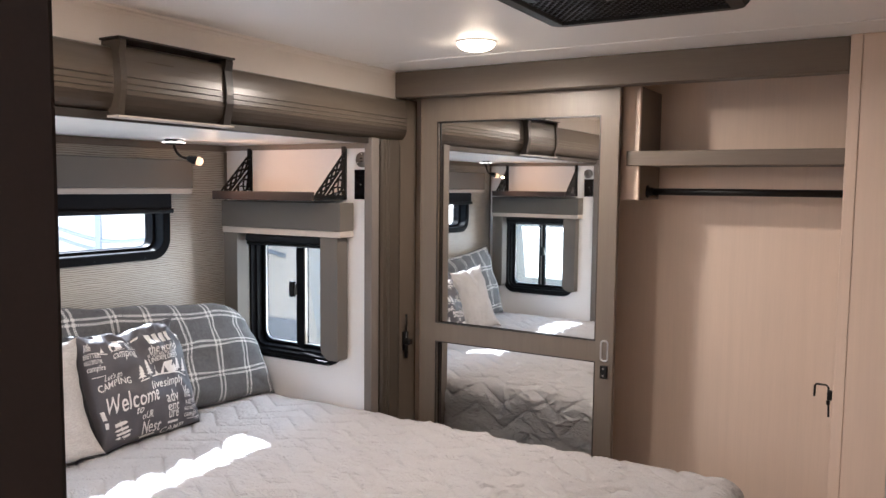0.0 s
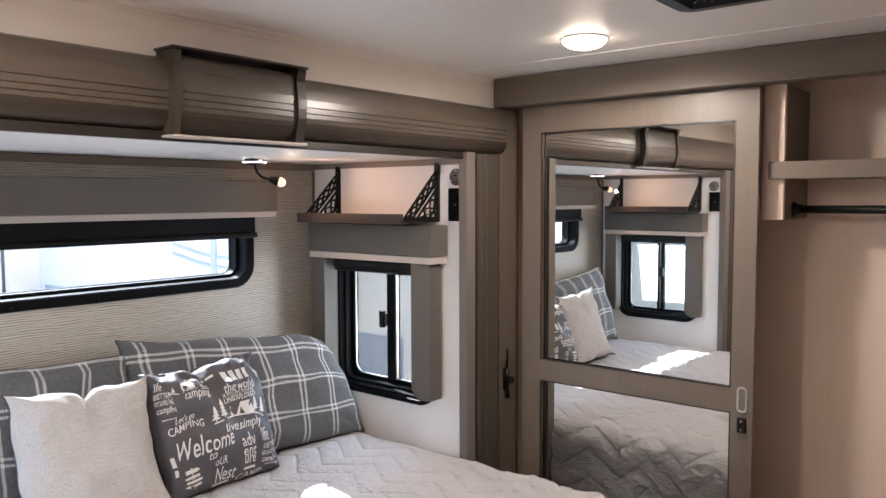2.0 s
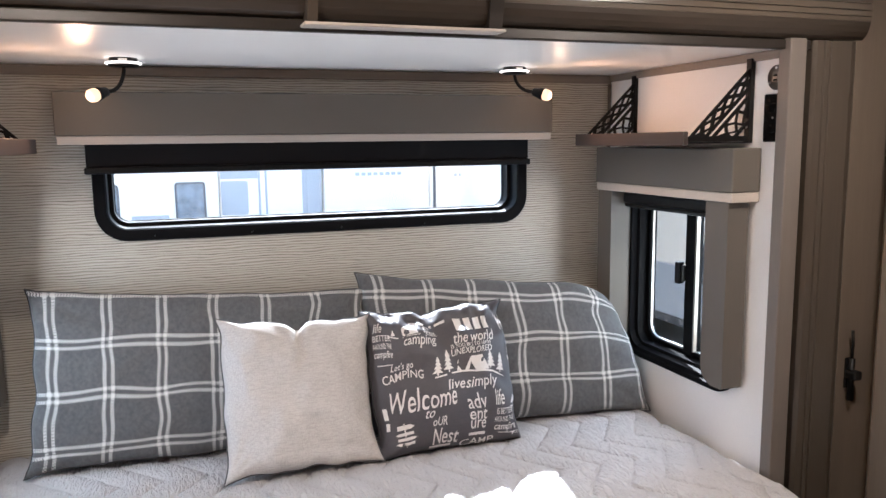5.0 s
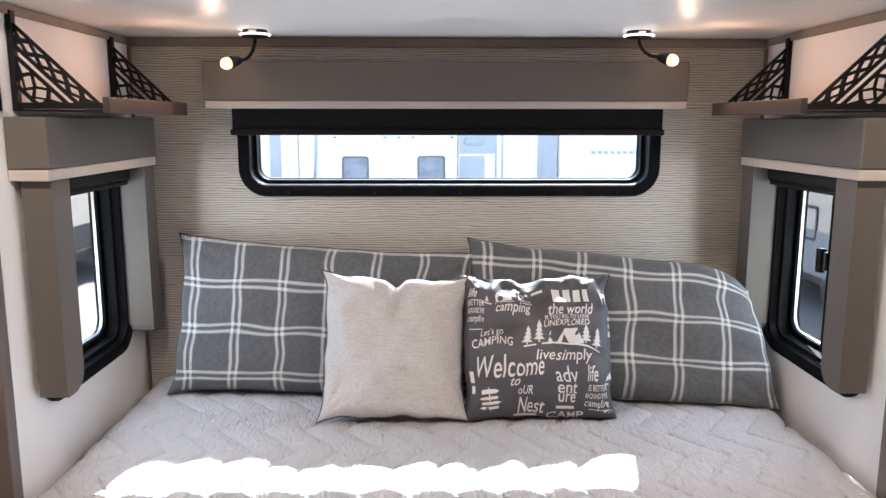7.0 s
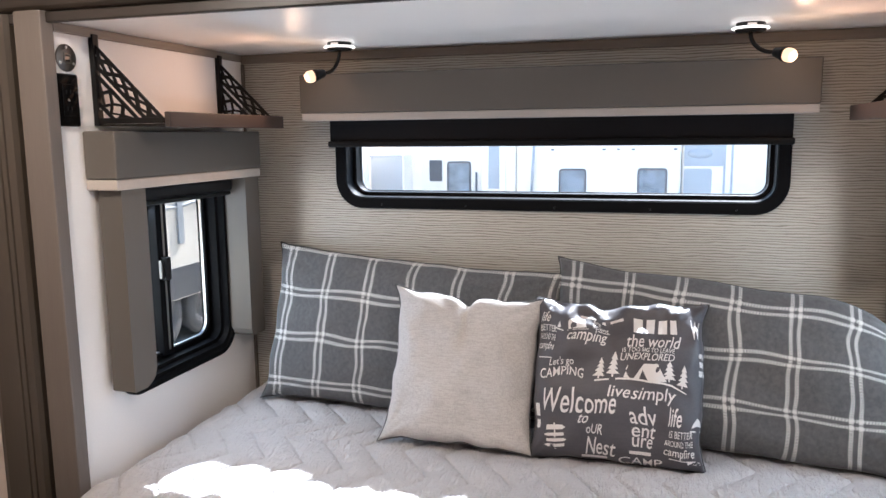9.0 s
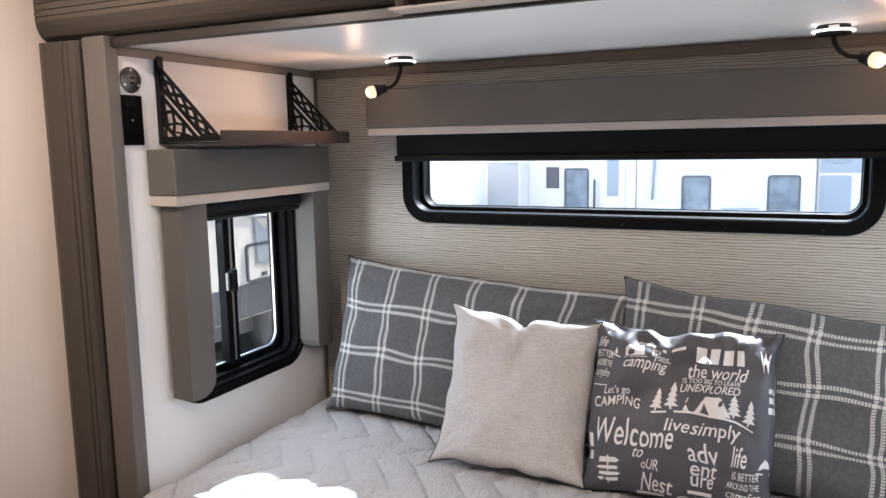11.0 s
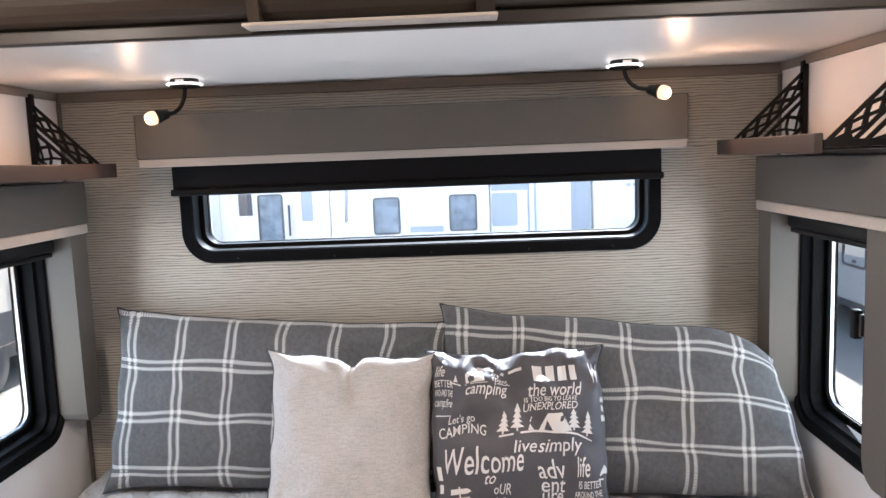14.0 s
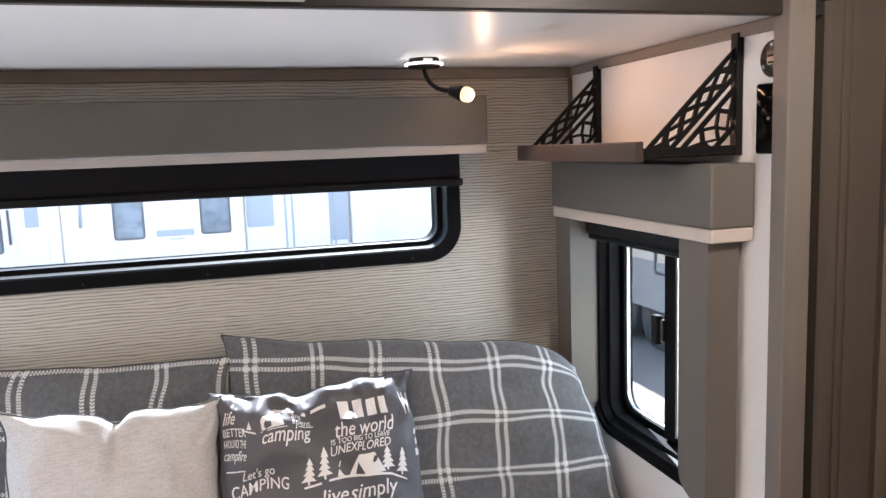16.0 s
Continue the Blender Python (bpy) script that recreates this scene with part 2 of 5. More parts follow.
CHARCOAL = make_linen("charcoal_print_cloth", (0.066, 0.062, 0.068), (0.044, 0.041, 0.046), 0.50)
shader(CHARCOAL).inputs["Specular IOR Level"].default_value = 0.5
PRINT_WHITE = mottled("white_ink", (0.66, 0.63, 0.60), 0.55, 500, 9.0, 0.06, 0.05)
PIPING_DARK = mottled("dark_seam_cord", (0.06, 0.06, 0.06), 0.9, 900, 9.0, 0.2, 0.1)
crumple = noise_tex(QUILT, 34.0, (0.55, 1.5, 1), 4.0, 0.62)
weave = noise_tex(QUILT, 700.0, (1, 1, 1), 2.0)
fold_line = calc(QUILT, "POWER", calc(QUILT, "SUBTRACT", 1.0, calc(QUILT, "ABSOLUTE", calc(QUILT, "MULTIPLY_ADD", crumple, 4.0, -2.0))), 3.0)
relief(QUILT, calc(QUILT, "MULTIPLY_ADD", weave, 0.03, fold_line), 0.9, 0.0048)
GLOW_BULB = make_glow("lit_bulb", (1.0, 0.53, 0.27), 0.30)
shader(GLOW_BULB).inputs["Base Color"].default_value = (0.70, 0.52, 0.38, 1)
GLOW_RING = make_glow("lit_ring", (1.0, 0.86, 0.72), 0.55)
GLOW_DOME = make_glow("lit_dome", (1.0, 0.74, 0.48), 6.0)
FLOOR_MAT = make_grain("grey_plank_vinyl", (0.22, 0.19, 0.165), 0.45, "X", 0.25)
JAMB = mottled("dark_brown_jamb", (0.013, 0.0105, 0.010), 0.5, 300, 4.0, 0.15, 0.06, spec=0.25)
RV_WHITE = mottled("white_fibreglass", (0.88, 0.81, 0.715), 0.35, 60, 0.8, 0.04, 0.03)
RV_GREY = mottled("grey_fibreglass", (0.42, 0.44, 0.47), 0.4, 60, 0.8, 0.08, 0.03)
RV_BLUE = mottled("slate_blue_panel", (0.40, 0.43, 0.46), 0.35, 60, 1.2, 0.15, 0.03)
RV_TRIM = mottled("dark_rv_trim", (0.11, 0.11, 0.12), 0.4, 90, 2.0, 0.15, 0.03)
# tinted panes made paler, with the washed-out glare put into their colour
RV_PANE = mottled("glare_washed_rv_pane", (0.22, 0.26, 0.30), 0.08, 4, 1.0, 0.5, 0.0)
GRAVEL = mottled("pale_gravel_lot", (0.50, 0.47, 0.43), 0.95, 40, 0.35, 0.22, 0.5)


# ---- building helpers ----
def finish(bm, smooth=False, turn=None):
    if turn is not None:
        bmesh.ops.transform(bm, matrix=turn, verts=bm.verts)
    bmesh.ops.recalc_face_normals(bm, faces=bm.faces)
    if smooth:
        for f in bm.faces:
            f.smooth = True
    return bm


def part(name, bm, mat, parent=None, label=""):
    """Links a bmesh as one mesh object, under a thing or a part."""
    me = bpy.data.meshes.new(name)
    bmesh.ops.transform(bm, matrix=PLAN, verts=bm.verts)
    bm.to_mesh(me)
    bm.free()
    me.materials.append(mat)
    ob = new(name, me)
    if parent is not None:
        ob.parent = parent
        ob.matrix_parent_inverse = parent.matrix_world.inverted()
    if label:
        tagged(ob, label)
    return ob


def thing(name, at, label, category, group="", kind=""):
    """An Empty at the base of a thing made of parts."""
    ob = new(name)
    ob.empty_display_size = 0.05
    ob.matrix_world = Matrix.Translation(PLAN @ Vector(at))
    return tagged(ob, label, category, group, kind)


def structure(name, bm, mat, label="", category=""):
    return tagged(part(name, bm, mat), label, category, kind="structure")


def add_box(bm, x0, x1, y0, y1, z0, z1, bevel=0.0, segs=2):
    made = bmesh.ops.create_cube(bm, size=1.0)
    vs = made["verts"]
    for v in vs:
        v.co = Vector(((x0 + x1) / 2 + v.co.x * (x1 - x0), (y0 + y1) / 2 + v.co.y * (y1 - y0), (z0 + z1) / 2 + v.co.z * (z1 - z0)))
    if bevel:
        es = list({e for v in vs for e in v.link_edges})
        bmesh.ops.bevel(bm, geom=es, offset=bevel, segments=segs, affect="EDGES", profile=0.5)
    return bm


def box(x0, x1, y0, y1, z0, z1, bevel=0.0, segs=2):
    return add_box(bmesh.new(), x0, x1, y0, y1, z0, z1, bevel, segs)


def rr(u0, u1, v0, v1, r, n=8):
    """A rounded rectangle as a ring of 2D points."""
    pts = []
    for cu, cv, a in ((u1 - r, v1 - r, 0), (u0 + r, v1 - r, 90), (u0 + r, v0 + r, 180), (u1 - r, v0 + r, 270)):
        for i in range(n + 1):
            t = radians(a + 90 * i / n)
            pts.append((cu + r * math.cos(t), cv + r * math.sin(t)))
    return pts


def sweep_rings(rings, closed=False):
    """Skins rings of equal length, each a list of 3D points."""
    bm = bmesh.new()
    rows = [[bm.verts.new(p) for p in ring] for ring in rings]
    pairs = list(zip(rows, rows[1:])) + ([(rows[-1], rows[0])] if closed else [])
    for a, b in pairs:
        for i in range(len(a)):
            j = (i + 1) % len(a)
            bm.faces.new((a[i], a[j], b[j], b[i]))
    return bm


def rounded_frame(u0, u1, v0, v1, r, profile, n=8):
    """A rounded-rectangle frame; the profile is a closed list of (inset, depth)."""
    rings = [[(u, v, d) for u, v in rr(u0 + i, u1 - i, v0 + i, v1 - i, max(0.004, r - i), n)] for i, d in profile]
    return sweep_rings(rings, closed=True)


def rounded_plate(u0, u1, v0, v1, r, d0, d1, bevel=0.0, n=6):
    """A slab with rounded corners, thickness from d0 to d1."""
    rings = [[(u, v, d) for u, v in rr(u0 + i, u1 - i, v0 + i, v1 - i, max(0.001, r - i), n)] for i, d in ((0, d0), (0, d1 - bevel), (bevel, d1))]
    bm = sweep_rings(rings)
    bm.verts.ensure_lookup_table()
    k = len(rings[0])
    bm.faces.new([bm.verts[i] for i in range(k)])
    bm.faces.new([bm.verts[2 * k + i] for i in range(k)])
    return bm


def slab_with_holes(outer, holes, d0, d1):
    """A flat slab in (u, v) with openings right through it."""
    bm = bmesh.new()
    edges = []
    for loop in (outer, *holes):
        vs = [bm.verts.new((u, v, d0)) for u, v in loop]
        edges += [bm.edges.new((vs[i], vs[(i + 1) % len(vs)])) for i in range(len(vs))]
    bmesh.ops.triangle_fill(bm, use_beauty=True, use_dissolve=False, edges=edges)
    made = bmesh.ops.extrude_face_region(bm, geom=list(bm.faces))
    for v in made["geom"]:
        if isinstance(v, bmesh.types.BMVert):
            v.co.z = d1
    return bm


def extrude_profile(pts, a, b):
    """A closed profile of (p, q) points drawn out from a to b along the third axis."""
    bm = sweep_rings([[(p, q, a) for p, q in pts], [(p, q, b) for p, q in pts]])
    bm.verts.ensure_lookup_table()
    k = len(pts)
    bm.faces.new([bm.verts[i] for i in range(k)])
    bm.faces.new([bm.verts[k + i] for i in range(k)])
    return bm


def tube(path, radius, sides=10, caps=True):
    """A round bar along a list of 3D points."""
    pts = [Vector(p) for p in path]
    rings = []
    side = None
    for i, p in enumerate(pts):
        way = (pts[min(i + 1, len(pts) - 1)] - pts[max(i - 1, 0)]).normalized()
        if side is None:
            side = way.orthogonal().normalized()
        side = (side - way * side.dot(way)).normalized()
        up = way.cross(side)
        r = radius[i] if isinstance(radius, (list, tuple)) else radius
        rings.append([p + (side * math.cos(2 * math.pi * k / sides) + up * math.sin(2 * math.pi * k / sides)) * r for k in range(sides)])
    bm = sweep_rings(rings)
    if caps:
        bm.verts.ensure_lookup_table()
        n = len(rings)
        bm.faces.new([bm.verts[i] for i in range(sides)])
        bm.faces.new([bm.verts[(n - 1) * sides + i] for i in range(sides)])
    return finish(bm, True)


def lathe(profile, m=None, sides=32):
    """A turned shape: profile of (radius, height) about the local z axis."""
    rings = [[(max(r, 0.0004) * math.cos(2 * math.pi * k / sides), max(r, 0.0004) * math.sin(2 * math.pi * k / sides), h) for k in range(sides)] for r, h in profile]
    bm = sweep_rings(rings)
    bm.verts.ensure_lookup_table()
    n = len(rings)
    bm.faces.new([bm.verts[i] for i in range(sides)])
    bm.faces.new([bm.verts[(n - 1) * sides + i] for i in range(sides)])
    return finish(bm, True, m)


def on_axes(u, v, d, origin=(0, 0, 0)):
    """A matrix that takes local (u, v, d) to three world axes."""
    m = Matrix((u, v, d)).transposed().to_4x4()
    m.translation = origin
    return m


X, Y, Z = Vector((1, 0, 0)), Vector((0, 1, 0)), Vector((0, 0, 1))
HEAD = on_axes(Y, Z, X, (-2.61, 0, 0))        # headboard wall: u = y, v = z, depth into the room
RIGHT = on_axes(X, Z, -Y, (0, 2.337, 0))      # slide-out side walls
LEFT = on_axes(X, Z, Y, (0, 0.44, 0))
CEIL, SLIDE_TOP = 1.973, 1.682
Y0, Y1 = 0.44, 2.337                           # inside faces of the slide-out
PARTITION = 0.235

# ---- shell ----
structure("floor", box(-1.9, 0.72, 0.15, 3.0, 0.06, FLOOR), FLOOR_MAT, "grey wood-look vinyl bedroom floor", "floor")
structure("floor_hall", box(-0.75, 0.72, -1.5, 0.15, 0.06, FLOOR), FLOOR_MAT, "grey wood-look vinyl hall floor", "floor")
structure("ceiling", box(-1.95, 0.72, 0.15, 3.0, CEIL, CEIL + 0.05), CEILING_MAT, "off-white ceiling board", "ceiling")
structure("ceiling_hall", box(-0.75, 0.72, -1.5, 0.15, CEIL, CEIL + 0.05), CEILING_MAT, "off-white hall ceiling", "ceiling")
structure("ceiling_seam", box(-1.84, 0.70, 2.314, 2.328, CEIL - 0.003, CEIL + 0.001, 0.001), CEILING_MAT, "thin white joint strip on the ceiling", "trim")
structure("ceiling_slide", box(-2.70, -1.8365, Y0 - 0.05, Y1 + 0.05, SLIDE_TOP, SLIDE_TOP + 0.03), SLIDE_CEILING, "glossy white ceiling of the bed slide-out", "ceiling")

HEAD_WIN = (0.752, 2.028, 1.214, 1.560)
SIDE_WIN = (-2.485, -1.955, 0.783, 1.345)


def hole(w, inset=0.018, r=0.075):
    return rr(w[0] + inset, w[1] - inset, w[2] + inset, w[3] - inset, r - inset)


wall_head = structure("wall_headboard", finish(slab_with_holes([(Y0 - 0.06, 0.0), (Y1 + 0.06, 0.0), (Y1 + 0.06, SLIDE_TOP), (Y0 - 0.06, SLIDE_TOP)], [hole(HEAD_WIN)], 0.0, -0.045), turn=HEAD), WALLPAPER, "taupe horizontally streaked wallpaper behind the bed", "wall")
for name, m in (("wall_slide_right", RIGHT), ("wall_slide_left", LEFT)):
    structure(name, finish(slab_with_holes([(-2.609, 0.0), (-1.836, 0.0), (-1.836, SLIDE_TOP), (-2.609, SLIDE_TOP)], [hole(SIDE_WIN)], 0.0, -0.062), turn=m), PANEL_WHITE, "white vinyl side wall of the bed slide-out", "wall")
# floor pan of the slide-out under the bed
structure("floor_slide", box(-2.70, -1.83, Y0 - 0.05, Y1 + 0.05, 0.0, FLOOR - 0.004), TRIM_Y, "floor of the bed slide-out", "floor")

# outer wall of the room above and beside the slide-out
structure("wall_upper", box(-1.92, -1.842, PARTITION - 0.08, 3.0, 1.75, CEIL), UPPER_WALL, "pale panel above the slide-out", "wall")
structure("wall_side_right", box(-1.92, -1.842, 2.40, 3.0, 0.0, 1.75), UPPER_WALL, "outer wall beside the wardrobe", "wall")
structure("wall_side_left", box(-1.92, -1.842, PARTITION - 0.08, 0.377, 0.0, 1.75), UPPER_WALL, "outer wall beside the slide-out", "wall")
structure("crown_trim", finish(extrude_profile([(-1.842, CEIL), (-1.842, CEIL - 0.016), (-1.838, CEIL - 0.018), (-1.833, CEIL - 0.010), (-1.826, CEIL - 0.006), (-1.824, CEIL)], -2.50, -PARTITION), turn=on_axes(X, Z, -Y)), UPPER_WALL, "slim pale moulding under the ceiling", "trim")

# partition with the doorway that the walk comes in by
DOOR_L, DOOR_R = -0.592, 0.14
structure("wall_partition", finish(slab_with_holes([(-1.9, 0.0), (DOOR_L, 0.0), (DOOR_L, CEIL - 0.06), (DOOR_R, CEIL - 0.06), (DOOR_R, 0.0), (0.72, 0.0), (0.72, CEIL), (-1.9, CEIL)], [], 0.0, 0.07), turn=on_axes(X, Z, -Y, (0, PARTITION, 0))), PARTITION_MAT, "beige partition wall with a doorway", "wall")
structure("door_jamb_left", box(DOOR_L - 0.03, -0.362, PARTITION - 0.185, PARTITION - 0.112, 0.0, CEIL - 0.055, 0.003), JAMB, "dark brown doorway jamb", "door frame")
structure("door_jamb_right", box(DOOR_R - 0.012, DOOR_R + 0.03, PARTITION - 0.16, PARTITION + 0.006, 0.0, CEIL - 0.055, 0.003), JAMB, "dark brown doorway jamb", "door frame")
structure("wall_east", box(0.62, 0.72, -1.5, 3.0, 0.0, CEIL), CLOSET, "beige wall opposite the bed", "wall")
structure("wall_hall_end", box(-0.75, 0.72, -1.55, -1.5, 0.0, CEIL), CLOSET, "beige hall end wall", "wall")
structure("wall_hall_side", box(-0.80, -0.75, -1.5, 0.15, 0.0, CEIL), CLOSET, "beige hall side wall", "wall")
structure("wall_closet_back", box(-1.842, 0.62, 2.925, 3.0, 0.0, CEIL), CLOSET, "beige board at the back of the wardrobe", "wall")

# slide-out edge trims
for name, a, b in (("trim_right", Y1 - 0.028, Y1 + 0.021), ("trim_left", Y0 - 0.060, Y0 + 0.011)):
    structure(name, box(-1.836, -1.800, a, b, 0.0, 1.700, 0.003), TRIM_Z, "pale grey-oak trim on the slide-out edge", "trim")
structure("trim_head_top", box(-2.609, -2.600, Y0 + 0.001, Y1 - 0.001, 1.655, SLIDE_TOP - 0.001, 0.002), TRIM_Y, "grey-oak strip under the slide-out ceiling", "trim")
for name, a, b in (("trim_side_top_right", Y1 - 0.009, Y1 - 0.001), ("trim_side_top_left", Y0 + 0.001, Y0 + 0.009)):
    structure(name, box(-2.599, -1.838, a, b, 1.660, SLIDE_TOP - 0.001, 0.002), TRIM_X, "grey-oak strip under the slide-out ceiling", "trim")
for name, a, b in (("trim_corner_right", Y1 - 0.010, Y1 - 0.001), ("trim_corner_left", Y0 + 0.001, Y0 + 0.010)):
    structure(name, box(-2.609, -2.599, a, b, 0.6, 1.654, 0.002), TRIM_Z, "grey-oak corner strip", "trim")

# ---- moulded fascia round the slide-out opening ----
FASC = [(-1.842, 1.862), (-1.815, 1.862), (-1.806, 1.857), (-1.803, 1.848), (-1.800, 1.830), (-1.797, 1.805), (-1.796, 1.787)]
for groove in (1.786, 1.770, 1.756):
    FASC += [(-1.796, groove), (-1.801, groove - 0.0004), (-1.801, groove - 0.0024), (-1.796, groove - 0.0028)]
FASC += [(-1.797, 1.744), (-1.842, 1.744)]
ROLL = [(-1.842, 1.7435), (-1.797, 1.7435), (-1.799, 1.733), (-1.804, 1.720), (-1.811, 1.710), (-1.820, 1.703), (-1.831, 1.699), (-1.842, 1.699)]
fascia = thing("slide_fascia", (-1.82, 1.4, 1.70), "bronze-taupe moulded valance across the slide-out opening", "moulding", kind="structure")
part("moulding", finish(extrude_profile(FASC, -2.545, -(PARTITION + 0.002)), turn=on_axes(X, Z, -Y)), FASCIA, fascia)
part("lower_roll", finish(extrude_profile(ROLL, -2.545, -(PARTITION + 0.002)), turn=on_axes(X, Z, -Y)), FASCIA_ROLL, fascia, "rounded lower roll coloured dark for its shaded underside")
part("lower_edge", box(-1.834, -1.816, PARTITION + 0.003, 2.386, 1.676, 1.698, 0.003), FASCIA_DARK, fascia)
# joint cover over the middle of the fascia
cover = thing("fascia_joint_cover", (-1.80, 1.437, 1.69), "bronze-taupe cover box over the fascia joint", "moulding")
CAPP, CAPR = ([(x + 0.020 if x > -1.84 else x, 1.781 + (z - 1.781) * 1.06) for x, z in outline] for outline in (FASC, ROLL))
part("face", finish(extrude_profile(CAPP, -1.548, -1.214), turn=on_axes(X, Z, -Y)), FASCIA, cover)
part("lower_roll", finish(extrude_profile(CAPR, -1.548, -1.214), turn=on_axes(X, Z, -Y)), FASCIA_ROLL, cover, "rounded lower roll coloured dark for its shaded underside")
SIDE = [(-1.842, 1.878), (-1.770, 1.878), (-1.768, 1.868), (-1.774, 1.845), (-1.768, 1.80), (-1.766, 1.775), (-1.768, 1.75), (-1.776, 1.72), (-1.782, 1.688), (-1.842, 1.688)]
part("end_plate", finish(extrude_profile(SIDE, -1.214, -1.196), turn=on_axes(X, Z, -Y)), FASCIA_SHADED, cover)
# shadow side of the cover: its shade is given as a dark colour
part("end_plate", finish(extrude_profile(SIDE, -1.576, -1.548), turn=on_axes(X, Z, -Y)), FASCIA_DARK, cover, "end plate coloured dark as the shadow side")
part("top_ledge", box(-1.842, -1.762, 1.188, 1.580, 1.878, 1.884, 0.002), FASCIA_DARK, cover)
part("bottom_ledge", box(-1.842, -1.770, 1.188, 1.580, 1.682, 1.688, 0.002), STRIP, cover, "pale bottom ledge")

# upright mouldings at both ends of the opening
for name, s, y in (("upright_moulding_right", 1, Y1 + 0.050), ("upright_moulding_left", -1, Y0 - 0.086)):
    up = thing(name, (-1.82, y + s * 0.07, 0), "ridged bronze-taupe upright moulding", "moulding", kind="structure")
    prof = [(0.0, -1.842), (0.0, -1.815), (0.008, -1.806), (0.024, -1.803), (0.026, -1.807), (0.029, -1.807), (0.031, -1.803), (0.040, -1.802), (0.042, -1.806), (0.045, -1.806), (0.047, -1.802), (0.105, -1.799), (0.120, -1.803), (0.132, -1.812), (0.136, -1.822), (0.136, -1.842)]
    part("moulding", finish(extrude_profile(prof, 0.0, 1.697), turn=on_axes(Y * s, X, Z, (0, y, 0))), FASCIA_SHADED, up)
    a, b = sorted((y - s * 0.001, y - s * 0.027))
    # dark strip that paints the shade between trim and moulding
    part("shadow_gap", box(-1.842, -1.834, a, b, 0.0, 1.697), FASCIA_DARK, up, "dark strip for the shade in the gap")
structure("upright_filler_right", box(-1.842, -1.822, 2.526, 2.66, 0.0, 1.870, 0.002), CABINET, "taupe filler post beside the wardrobe", "trim")


# ---- windows ----
def side_profile(d=0.014, inner=0.060, deep=0.030):
    return [(0.0, 0.0005), (0.0, d * 0.7), (0.004, d), (0.016, d), (0.020, d * 0.55), (0.030, d * 0.45), (0.034, -0.012), (0.044, -0.014), (0.044, -deep), (inner, -deep), (inner, -deep - 0.010), (0.020, -deep - 0.010), (0.0185, 0.0005)]


def head_window():
    w = HEAD_WIN
    win = thing("window_headboard", (-2.61, 1.39, w[2]), "wide black-framed window with rounded corners above the pillows", "window", kind="structure")
    f = part("window_frame", finish(rounded_frame(*w, 0.085, [(0.0, 0.0005), (0.0, 0.009), (0.003, 0.013), (0.018, 0.013), (0.030, 0.0115), (0.034, 0.007), (0.035, -0.040), (0.046, -0.042), (0.047, -0.072), (0.047, -0.084), (0.020, -0.084), (0.0185, 0.0005)], 10), True, HEAD), BLACK_FRAME, win)
    f.data.set_sharp_from_angle(angle=radians(35))
    part("inner_seal", finish(rounded_frame(w[0] + 0.042, w[1] - 0.042, w[2] + 0.042, w[3] - 0.042, 0.042, [(0, -0.074), (0.007, -0.074), (0.007, -0.084), (0, -0.084)], 10), turn=HEAD), BLACK_RUBBER, win)
    p = part("pane", finish(rounded_plate(w[0] + 0.038, w[1] - 0.038, w[2] + 0.038, w[3] - 0.038, 0.04, -0.086, -0.0825), turn=HEAD), GLASS, win)
    p.visible_shadow = False
    for y, z in ([(0.90, w[2] + 0.012), (1.16, w[2] + 0.011), (1.42, w[2] + 0.011), (1.68, w[2] + 0.011), (1.90, w[2] + 0.012)]):
        part("screw", lathe([(0.0, 0.0172), (0.0022, 0.0168), (0.0028, 0.014)], HEAD @ Matrix.Translation((y, z, 0)), 8), BLACK_METAL, win)
    return win


